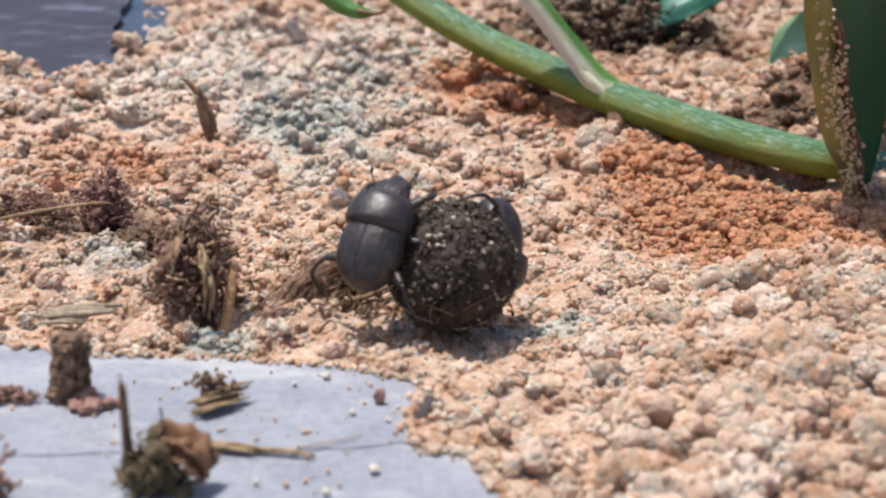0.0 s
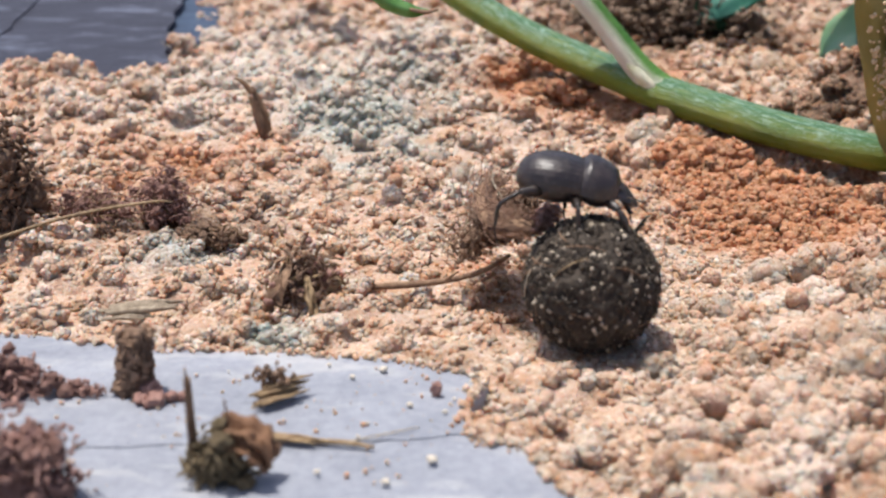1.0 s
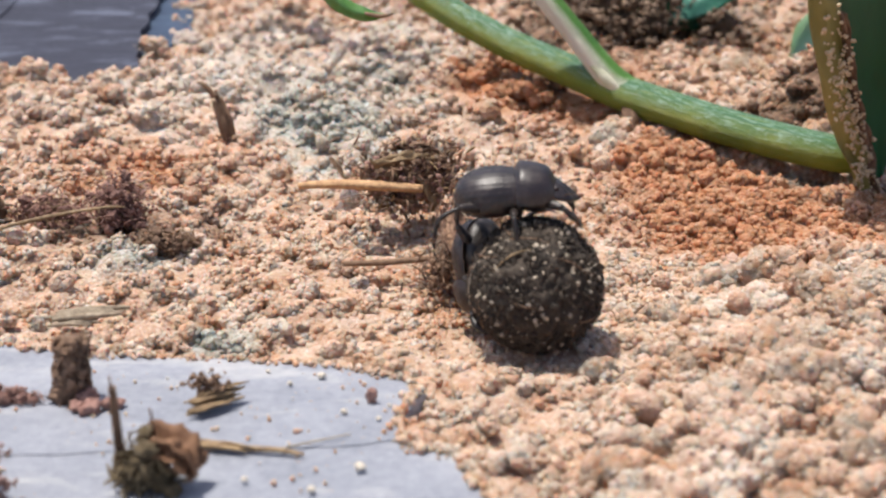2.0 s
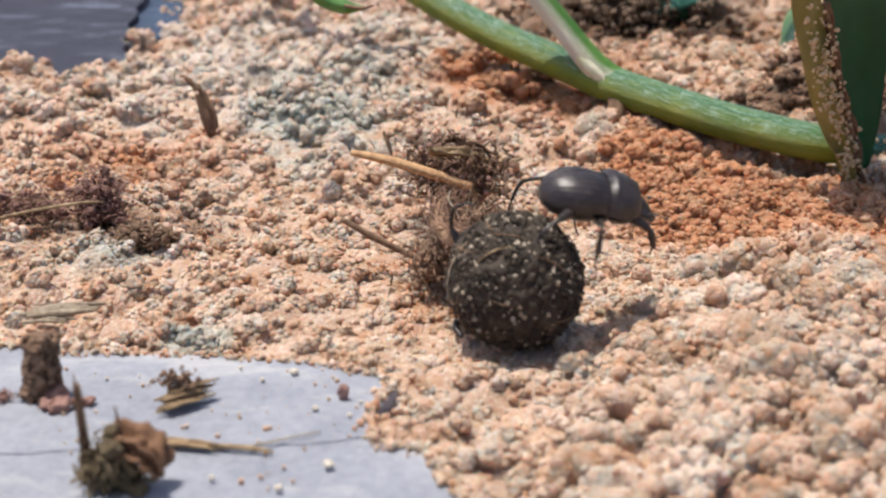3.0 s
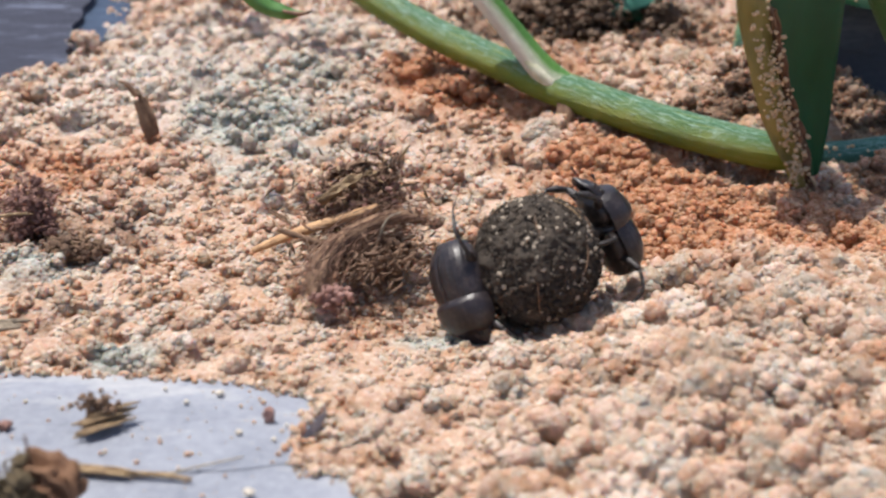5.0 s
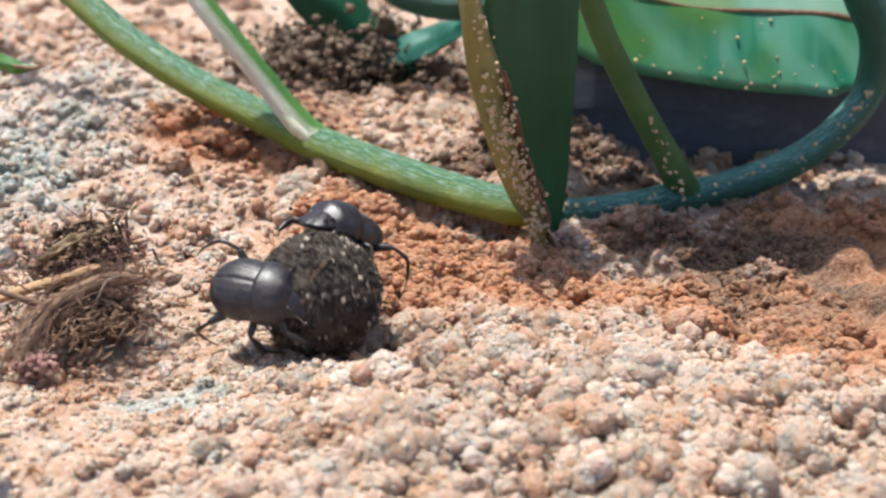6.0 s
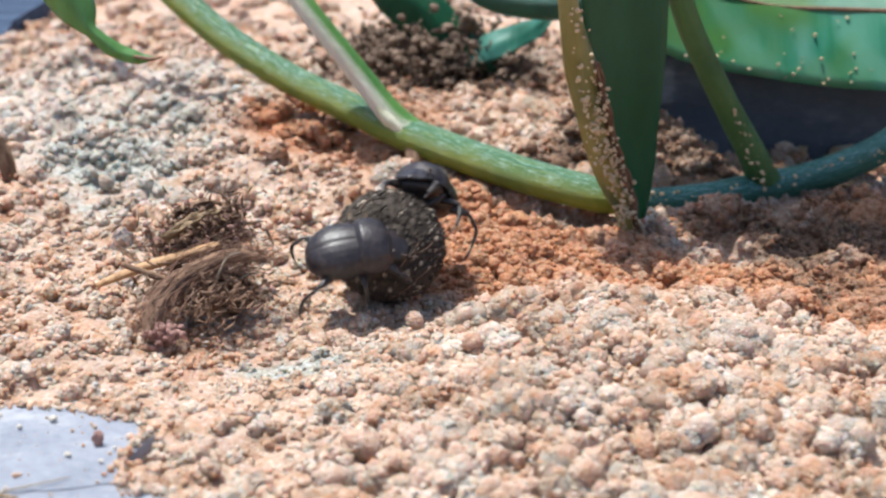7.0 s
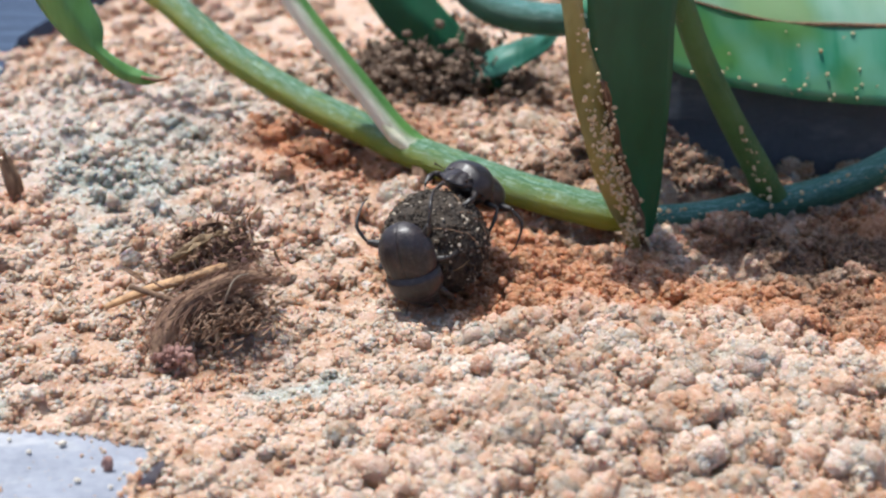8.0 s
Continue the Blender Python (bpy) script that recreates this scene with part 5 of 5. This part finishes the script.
def build_stalks():
    t = thing("dry_stalk", "upright split dry stalk in a dung clod", "straw", at(-3.27, -2.5, 0.1))
    part("stalk", straw_bit((0.0, 0.0, 0.0), (-0.02, 0.012, 1.3), 0.062), BARK, t)
    t = thing("dry_stalk", "thin upright dark stalk in a dung clod", "straw", at(-2.85, -2.45, 0.4))
    part("stalk", tube([(0, 0, 0), (-0.02, 0, 0.3), (-0.05, 0, 0.62)], [0.02, 0.018, 0.014], 6), BARK, t)
    t = thing("curled_leaf", "curled withered brown leaf scrap on a clod", "leaf", at(-2.75, -2.45, 0.35))
    scrap = fibre_material("withered_scrap", (0.13, 0.058, 0.028), (0.36, 0.19, 0.10), 300)
    part("blade", leaf_mesh([(-0.28, 0, 0.12), (-0.05, 0, 0.30), (0.2, -0.05, 0.22), (0.36, -0.1, -0.05)], [0.10, 0.19, 0.22, 0.14], ((0, 1, 0.2), -0.5), 0, 16, 10, 0.03, 0.2, 21.0), scrap, t)
    part("fold", leaf_mesh([(-0.15, -0.14, 0.16), (0.05, -0.18, 0.22), (0.22, -0.2, 0.08), (0.3, -0.2, -0.12)], [0.05, 0.12, 0.13, 0.06], ((0, 1, 0.4), -0.4), 0, 14, 8, 0.02, 0.18, 23.0), scrap, t)
    t = thing("straw_pile", "small pile of split straws on the slate", "straw", at(-2.55, -0.7, 0.13))
    for a, b, w in (((-0.34, -0.20, 0.0), (0.24, 0.20, 0.03), 0.075), ((-0.36, -0.12, 0.09), (0.26, 0.24, 0.12), 0.07), ((-0.26, -0.26, 0.04), (0.20, 0.06, 0.05), 0.06), ((-0.30, -0.02, 0.04), (0.22, 0.30, 0.05), 0.07), ((-0.22, -0.02, 0.15), (0.28, 0.27, 0.19), 0.05)):
        part("straw", straw_bit(a, b, w), STRAW, t)
    r = np.random.default_rng(67)
    v, f = pebbles(np.column_stack([r.normal(-0.12, 0.13, 90), r.normal(0.12, 0.07, 90), 0.18 + np.abs(r.normal(0, 0.09, 90))]), 0.015 + 0.035 * r.random(90) ** 2, False, 0.5, 67)
    tagged(mesh_object("crumb_dust", v, f, HUMUS, t, False), "brown crumbs on the straws", kind="stuff")
    part("stub", tube([(-0.25, 0.1, 0.05), (-0.27, 0.12, 0.34)], [0.05, 0.02], 6), BARK, t)
    part("stub", tube([(-0.05, 0.15, 0.05), (-0.02, 0.16, 0.36)], [0.05, 0.02], 6), BARK, t)
    t = thing("straw", "flat dry straw lying on the slate", "straw", at(-2.25, -1.72, 0.10))
    part("straw", straw_bit((-0.5, 0.1, 0.02), (0.35, -0.05, 0.02), 0.075), STRAW, t)
    t = thing("straw", "thin forked dry straw lying on the slate", "straw", at(-1.75, -1.75, 0.09))
    part("straw", tube([(-0.3, 0.05, 0), (0.1, 0, 0.02), (0.45, -0.06, 0)], [0.04, 0.035, 0.02], 6), STRAW, t)
    part("branch", tube([(0.1, 0.0, 0.02), (0.5, 0.2, 0.02), (0.95, 0.45, 0.0)], [0.014, 0.014, 0.008], 6), STRAW_PALE, t)


build_stalks()


def build_side_litter():
    t = litter_heap("dung_heap", "dark brown dung heap with fibres on the sand", at(-8.2, 5.2, 0.85), (0.6, 0.6, 1.1), 700, 0.05, 0.17, 71, HUMUS, 50)
    litter_heap("dung_clod", "brown fibrous dung clod on the sand", at(-5.7, 6.1, 0.35), (0.48, 0.4, 0.5), 320, 0.025, 0.075, 72, PINK_CRUMB, 110)
    litter_heap("dung_clod", "brown fibrous dung clod on the sand", at(-6.9, 6.0, 0.25), (0.7, 0.4, 0.28), 240, 0.025, 0.075, 76, PINK_CRUMB, 90)
    litter_heap("dung_clod", "small dark dung clod on the sand", at(-4.6, 5.1, 0.08), (0.55, 0.3, 0.2), 140, 0.03, 0.08, 73, HUMUS, 40)
    litter_heap("root_clod", "dark root clod under the plant", at(4.3, 19.6, 0.9), (2.7, 1.5, 1.1), 900, 0.09, 0.24, 74, ROOT_SOIL, 20)
    t = thing("straw", "long thin yellow straw over the sand", "straw", at(-6.3, 4.6, 0.25))
    part("straw", tube([(-1.9, -0.6, 0.05), (-0.6, 0.1, 0.3), (0.6, 0.5, 0.42), (1.0, 0.6, 0.4)], [0.03, 0.035, 0.03, 0.01], 6), STRAW, t)
    t = thing("wood_chip", "small upright brown wood chip in the sand", "wood", at(-4.75, 10.6, 0.55))
    part("chip", straw_bit((0.12, 0, -0.35), (-0.15, 0.05, 0.62), 0.24), BARK, t)
    part("splinter", tube([(-0.15, 0, 0.55), (-0.35, 0, 0.8), (-0.5, 0, 0.85)], [0.07, 0.05, 0.015], 6), BARK, t)
    t = thing("wood_chip", "flat weathered wood chip on the sand", "wood", at(-5.1, 2.2, 0.02))
    part("chip", straw_bit((-0.55, -0.05, 0), (0.5, 0.12, 0.04), 0.15), CHIP, t)
    part("splinter", straw_bit((-0.5, -0.14, -0.07), (0.2, -0.12, -0.06), 0.11), CHIP, t)


build_side_litter()


def build_pebbles():
    for k, (x, y, s) in enumerate(((-1.36, 0.22, 0.09), (-1.75, 0.0, 0.06), (-0.95, -0.75, 0.07), (-0.5, -0.9, 0.05), (-0.4, -0.55, 0.04), (-2.1, 0.35, 0.05), (-0.2, 0.1, 0.07), (-0.6, -2.1, 0.1), (-1.1, -2.6, 0.08), (-1.9, -2.4, 0.06), (-2.9, 0.3, 0.03), (-3.4, 0.1, 0.03))):
        s *= 0.6
        t = rough_ball(s, s * 0.9, s * 0.75, 3, 0.32, 1.9, k * 3.1)
        ob = part("pebble", t, QUARTZ, None)
        ob.matrix_basis = at(x, y, 0.075 + s * 0.6)
        tagged(ob, "small whitish pebble on the slate", "pebble", "pebbles on the slate")
    ob = part("wood_crumb", rough_ball(0.07, 0.05, 0.11, 3, 0.5, 1.9, 4.0), PINK_CRUMB, None)
    ob.matrix_basis = at(-0.63, -0.42, 0.15)
    tagged(ob, "tiny red-brown crumb on the slate", "debris")


build_pebbles()


# ---- what moves ----
def swing(legs, phase, pace, gestures):
    """Legs paddle to and fro; a gesture (leg, side, from, to, lift, splay) holds one out for a while."""
    for i, (leg, s, kind) in enumerate(legs):
        c = COXAE[kind]
        rows = []
        for k in range(41):
            t = k * 0.2
            a = math.sin(t * pace + phase + i * 1.9)
            b = math.sin(t * pace * 0.7 + phase * 1.3 + i * 2.7)
            reach = 14 if kind == "hind_leg" else 10
            lift = splay = 0.0
            for name, side, t0, t1, up, out in gestures:
                if name == kind and side == s:
                    w = float(step(t, t0 - 0.3, t0) * (1 - step(t, t1, t1 + 0.3)))
                    lift, splay = lift + up * w, splay + out * w
            rows.append((t, at(c[0], c[1] * s, c[2], 6 * b * s, 8 * b + lift, (reach * a - splay) * s)))
        walk(leg, rows)


def motions():
    walk(dung_ball, [
        (0, pose(0.00240, 0.02630, 0.00720, 0.0, -0.0, 0.0)),
        (0.2, pose(0.00100, 0.02540, 0.00720, 5.6, -9.8, -0.5)),
        (0.4, pose(-0.00360, 0.02520, 0.00720, 7.6, -43.1, -1.4)),
        (0.5, pose(-0.00180, 0.02560, 0.00720, 4.4, -32.0, 0.6)),
        (0.6, pose(-0.00300, 0.02400, 0.00720, 16.9, -38.9, -6.8)),
        (0.7, pose(-0.00120, 0.02700, 0.00720, -5.3, -27.8, 5.7)),
        (0.8, pose(-0.00030, 0.02790, 0.00720, -10.7, -21.7, 7.9)),
        (0.9, pose(0.00890, 0.02150, 0.00720, 36.6, 30.4, 12.1)),
        (1, pose(0.01440, 0.01760, 0.00720, 86.0, 49.9, 45.6)),
        (1.2, pose(0.01280, 0.01590, 0.00720, 86.3, 35.5, 45.8)),
        (1.5, pose(0.01440, 0.01730, 0.00720, 87.9, 48.6, 46.9)),
        (1.7, pose(0.01480, 0.01920, 0.00720, 76.1, 58.3, 37.4)),
        (2.8, pose(0.01460, 0.01890, 0.00720, 77.4, 56.2, 38.5)),
        (3, pose(0.01530, 0.01880, 0.00720, 83.6, 59.1, 43.7)),
        (3.2, pose(0.01530, 0.01850, 0.00720, 86.1, 57.8, 45.8)),
        (3.5, pose(0.01620, 0.01770, 0.00720, 99.9, 57.3, 57.5)),
        (3.8, pose(0.01620, 0.01780, 0.00720, 99.3, 57.8, 57.0)),
        (4, pose(0.01880, 0.01980, 0.00720, 126.5, 75.4, 82.3)),
        (4.2, pose(0.02110, 0.02000, 0.00720, 177.8, 72.1, 131.9)),
        (5.3, pose(0.03500, 0.03710, 0.00620, -88.5, 17.5, -147.6)),
        (5.5, pose(0.04000, 0.03830, 0.00620, -98.5, -12.6, -148.1)),
        (5.7, pose(0.03980, 0.04120, 0.00620, -81.7, -20.4, -152.9)),
        (5.8, pose(0.03770, 0.03990, 0.00620, -82.9, -5.2, -152.6)),
        (6, pose(0.03720, 0.04470, 0.00620, -54.4, -15.0, -157.8)),
        (6.2, pose(0.02840, 0.05160, 0.00620, 5.7, 20.7, -154.4)),
        (6.3, pose(0.02840, 0.05110, 0.00620, 2.7, 22.0, -155.4)),
        (6.5, pose(0.02830, 0.05080, 0.00620, 1.1, 23.3, -156.0)),
        (6.7, pose(0.02940, 0.05040, 0.00620, -4.1, 18.0, -157.9)),
        (6.9, pose(0.02950, 0.05250, 0.00620, 7.9, 12.2, -154.7)),
        (7.1, pose(0.03280, 0.05990, 0.00620, 41.5, -25.5, -159.0)),
        (7.3, pose(0.03330, 0.06160, 0.00620, 51.6, -31.8, -163.9)),
        (7.5, pose(0.03330, 0.05940, 0.00620, 37.0, -27.2, -156.6)),
        (7.7, pose(0.03540, 0.06280, 0.00620, 57.1, -46.0, -168.8)),
        (8, pose(0.03820, 0.06840, 0.00620, 118.4, -55.8, 141.6)),
    ])
    walk(beetle_a, [
        (0, pose(-0.00822, 0.02206, 0.01308, -6.0, -54.4, 66.4)),
        (0.2, pose(-0.00989, 0.02127, 0.01357, -5.8, -54.2, 66.5)),
        (0.4, pose(-0.01565, 0.02181, 0.01291, -5.0, -42.8, 56.7)),
        (0.6, pose(-0.01372, 0.02181, 0.01193, 8.4, -22.5, 33.4)),
        (0.8, pose(-0.01502, 0.02761, 0.01319, -18.2, -32.1, 41.9)),
        (0.9, pose(0.00167, 0.02495, 0.01955, -5.0, -6.4, 11.1)),
        (1, pose(0.01172, 0.02259, 0.02029, -4.2, 9.9, -1.4)),
        (1.2, pose(0.00859, 0.01942, 0.01936, 11.9, -25.4, -9.4)),
        (1.5, pose(0.01084, 0.02092, 0.01965, 13.1, -25.7, -12.4)),
        (1.7, pose(0.01113, 0.02274, 0.01946, 4.1, -14.8, -3.9)),
        (2.8, pose(0.01670, 0.02286, 0.01944, -4.3, 1.9, 2.6)),
        (2.9, pose(0.02143, 0.02262, 0.01830, -1.7, 4.1, 1.7)),
        (3, pose(0.02636, 0.02357, 0.01739, 3.8, 12.8, 14.2)),
        (3.1, pose(0.02738, 0.02329, 0.01700, 17.8, 22.1, 60.2)),
        (3.2, pose(0.02665, 0.02322, 0.01737, 28.9, 4.4, 95.7)),
        (3.3, pose(0.02736, 0.02201, 0.01506, 25.5, -17.4, 107.0)),
        (3.4, pose(0.02665, 0.02060, 0.01510, 23.2, -18.8, 98.8)),
        (3.5, pose(0.02639, 0.02029, 0.01515, 17.9, -13.1, 100.9)),
        (3.7, pose(0.02546, 0.02233, 0.01484, 13.1, -17.3, 127.1)),
        (3.8, pose(0.02456, 0.02541, 0.01447, 9.5, -27.7, 178.3)),
        (4, pose(0.02282, 0.02947, 0.01476, 1.9, -25.9, -142.7)),
        (4.2, pose(0.02519, 0.02969, 0.01483, -3.8, -31.0, -135.5)),
        (4.7, pose(0.03535, 0.03571, 0.01229, 3.3, -51.7, -154.4)),
        (5.3, pose(0.04459, 0.04322, 0.00697, 45.5, -70.0, 153.1)),
        (5.5, pose(0.05046, 0.04447, 0.01130, 33.9, -56.6, 162.2)),
        (5.7, pose(0.04589, 0.04970, 0.01534, 18.2, -26.8, -165.1)),
        (5.8, pose(0.03975, 0.04881, 0.01604, 13.4, -22.5, -150.1)),
        (6, pose(0.04073, 0.05632, 0.01214, -1.3, -31.0, -131.8)),
        (6.3, pose(0.03134, 0.06347, 0.00713, 14.4, -25.5, -139.9)),
        (6.5, pose(0.02907, 0.06349, 0.00745, 9.1, -32.8, -138.6)),
        (6.7, pose(0.02773, 0.06128, 0.01073, 11.3, -37.8, -140.5)),
        (6.9, pose(0.03307, 0.06238, 0.01317, 18.4, -42.4, -131.6)),
        (7.1, pose(0.03945, 0.06843, 0.01274, -7.5, -34.6, -102.6)),
        (7.3, pose(0.03919, 0.07062, 0.01388, -9.2, -30.3, -121.9)),
        (7.5, pose(0.03821, 0.06870, 0.01441, -13.8, -32.4, -121.1)),
        (7.7, pose(0.04197, 0.07118, 0.01371, -15.8, -35.0, -124.2)),
        (8, pose(0.04498, 0.07625, 0.01394, -15.7, -31.7, -122.7)),
    ])
    walk(beetle_b, [
        (0, pose(0.00871, 0.03127, 0.00749, -96.5, 62.0, -74.5)),
        (0.3, pose(0.00817, 0.03092, 0.00795, -105.9, 62.8, -87.4)),
        (0.5, pose(0.00811, 0.03122, 0.00766, -99.8, 62.6, -94.0)),
        (0.7, pose(0.00424, 0.03591, 0.00262, -154.0, 62.3, -100.1)),
        (0.9, pose(0.00924, 0.03186, 0.00245, 179.7, 62.2, -100.2)),
        (1, pose(0.01362, 0.02836, 0.00351, 167.9, 62.5, -94.2)),
        (1.2, pose(0.00486, 0.02407, 0.00677, 137.2, 67.8, -71.5)),
        (1.5, pose(0.00602, 0.02503, 0.00690, 134.9, 67.9, -71.8)),
        (1.7, pose(0.00656, 0.02704, 0.00636, 136.4, 67.9, -72.0)),
        (2.8, pose(0.01019, 0.02878, 0.00362, 153.8, 68.1, -89.1)),
        (3.5, pose(0.01196, 0.02694, 0.00204, 154.0, 68.1, -89.5)),
        (3.8, pose(0.01301, 0.02716, 0.00152, 153.6, 68.1, -81.4)),
        (4, pose(0.01131, 0.02614, 0.00139, 133.6, 65.1, -82.1)),
        (4.2, pose(0.01006, 0.02312, 0.00272, 111.2, 58.7, -77.2)),
        (4.7, pose(0.01594, 0.02596, 0.00332, 82.7, 53.2, -63.6)),
        (5.3, pose(0.02119, 0.03377, 0.00172, 73.0, 54.6, -57.8)),
        (5.5, pose(0.02725, 0.03496, 0.00410, 74.0, 42.4, -41.7)),
        (5.7, pose(0.02697, 0.03657, 0.00210, 63.3, 25.5, -28.5)),
        (5.8, pose(0.02689, 0.03473, 0.00488, 44.0, 4.7, -26.9)),
        (6, pose(0.02836, 0.04023, 0.00814, 41.5, -2.8, -29.3)),
        (6.2, pose(0.01800, 0.04733, 0.00664, 22.0, -29.0, 3.3)),
        (6.3, pose(0.01801, 0.04800, 0.00714, 17.6, -59.5, 30.1)),
        (6.5, pose(0.01969, 0.04572, 0.00622, 39.5, -52.0, 19.0)),
        (6.6, pose(0.01978, 0.04367, 0.00631, 38.3, -24.4, 9.1)),
        (6.7, pose(0.02138, 0.04235, 0.00527, 38.3, -23.0, 20.0)),
        (7, pose(0.02533, 0.04674, 0.00876, 36.5, -10.2, 7.7)),
        (7.1, pose(0.02478, 0.05506, 0.01269, 30.3, 4.5, 5.2)),
        (7.2, pose(0.02657, 0.06077, 0.01558, 21.3, 7.1, 7.2)),
        (7.3, pose(0.02751, 0.06338, 0.01604, 10.8, -2.6, 11.1)),
        (7.4, pose(0.02691, 0.05956, 0.01260, 33.0, 15.9, -1.6)),
        (7.5, pose(0.02630, 0.05451, 0.00992, 48.9, 23.2, -18.9)),
        (7.6, pose(0.02912, 0.05311, 0.00903, 52.9, 26.9, -28.5)),
        (7.7, pose(0.03304, 0.05176, 0.00626, 68.3, 48.6, -32.9)),
        (8, pose(0.03369, 0.05822, 0.00581, 128.4, 72.6, 19.2)),
    ])
    walk(straw_clump, [
        (0, pose(-0.03580, 0.02500, 0.00060, 0.0, -62.0, 75.0)),
        (0.5, pose(-0.03470, 0.02500, -0.00040, 0.0, -62.0, 75.0)),
        (0.8, pose(-0.03428, 0.02570, -0.00179, 0.0, -64.0, 75.0)),
        (1, pose(-0.02897, 0.02819, -0.00589, 0.0, -66.0, 70.0)),
        (1.1, pose(-0.02877, 0.03018, -0.00440, 0.0, -60.0, 60.0)),
        (1.2, pose(-0.02870, 0.04000, 0.00140, 0.0, -35.0, 30.0)),
        (1.3, pose(-0.01800, 0.05600, 0.00520, 0.0, 5.0, 0.0)),
        (1.4, pose(-0.01702, 0.05990, 0.00631, 0.0, 2.0, 0.0)),
        (1.5, pose(-0.01743, 0.06189, 0.00621, 0.0, 2.0, 0.0)),
        (1.7, pose(-0.01524, 0.06189, 0.00772, 0.0, 2.0, 0.0)),
        (2.8, pose(-0.00086, 0.06473, 0.00890, 0.0, 16.0, 5.0)),
        (3, pose(0.00054, 0.06474, 0.00870, 0.0, 20.0, 5.0)),
        (3.2, pose(-0.00170, 0.06200, 0.00830, 0.0, 10.0, 8.0)),
        (3.4, pose(-0.00330, 0.05900, 0.00700, 0.0, 0.0, 10.0)),
        (3.5, pose(-0.00480, 0.05600, 0.00580, 0.0, -12.0, 12.0)),
        (3.8, pose(-0.00540, 0.05500, 0.00600, 0.0, -14.0, 14.0)),
        (4.2, pose(-0.00500, 0.05500, 0.00600, 0.0, -14.0, 14.0)),
        (8, pose(-0.00500, 0.05500, 0.00600, 0.0, -14.0, 14.0)),
    ])
    walk(fibre_tuft, [
        (0, pose(-0.01620, 0.03600, -0.00040, 0.0, 0.0, 0.0)),
        (0.5, pose(-0.01540, 0.03600, 0.00020, 0.0, -10.0, 0.0)),
        (0.8, pose(-0.01390, 0.03600, 0.00140, 0.0, -20.0, 5.0)),
        (0.9, pose(-0.00860, 0.03800, 0.00530, -20.0, -20.0, 30.0)),
        (1, pose(-0.00048, 0.03943, 0.00782, -35.0, -12.0, 55.0)),
        (1.2, pose(-0.00108, 0.04141, 0.00731, -35.0, -12.0, 55.0)),
        (1.5, pose(0.00220, 0.04500, 0.00250, -35.0, -15.0, 55.0)),
        (2.8, pose(0.00300, 0.04300, 0.00240, -35.0, -10.0, 60.0)),
        (3.3, pose(0.00580, 0.04300, 0.00510, -35.0, -15.0, 60.0)),
        (3.5, pose(0.00300, 0.04600, 0.00540, -35.0, -10.0, 55.0)),
        (4, pose(0.00100, 0.04600, 0.00470, -30.0, 0.0, 40.0)),
        (5.3, pose(0.00150, 0.04750, 0.00310, 0.0, 0.0, 0.0)),
        (8, pose(0.00150, 0.04750, 0.00310, 0.0, 0.0, 0.0)),
    ])
    walk(twig, [
        (0, pose(-0.01930, 0.02900, -0.00020, 0.0, 2.0, 0.0)),
        (0.5, pose(-0.02000, 0.02900, -0.00060, 0.0, 2.0, 0.0)),
        (0.8, pose(-0.01630, 0.02900, 0.00030, 0.0, -3.0, 0.0)),
        (1, pose(-0.00900, 0.03200, 0.00130, 0.0, -6.0, 0.0)),
        (1.2, pose(-0.01050, 0.03300, 0.00050, 0.0, -8.0, 0.0)),
        (1.3, pose(-0.00590, 0.04000, 0.00350, 0.0, -10.0, 5.0)),
        (1.5, pose(-0.00370, 0.04200, 0.00320, 0.0, -12.0, 5.0)),
        (2.8, pose(-0.00300, 0.04400, 0.00040, 0.0, 25.0, 5.0)),
        (3.5, pose(0.00140, 0.04600, 0.00260, 0.0, 35.0, 5.0)),
        (4.2, pose(-0.00110, 0.04600, 0.00270, 0.0, 20.0, 5.0)),
        (8, pose(-0.00110, 0.04600, 0.00270, 0.0, 20.0, 5.0)),
    ])
    swing(legs_a, 0.3, 5.0, [("hind_leg", 1, -1.0, 1.1, 25, 45), ("hind_leg", 1, 3.9, 5.9, 10, 30), ("hind_leg", 1, 7.4, 9.0, 0, 30)])
    swing(legs_b, 1.7, 6.0, [("hind_leg", 1, 4.6, 6.0, 55, 0), ("hind_leg", -1, 7.6, 9.0, 25, 20), ("hind_leg", -1, -1.0, 0.5, -22, 0), ("hind_leg", 1, -1.0, 0.5, -30, 0)])


motions()
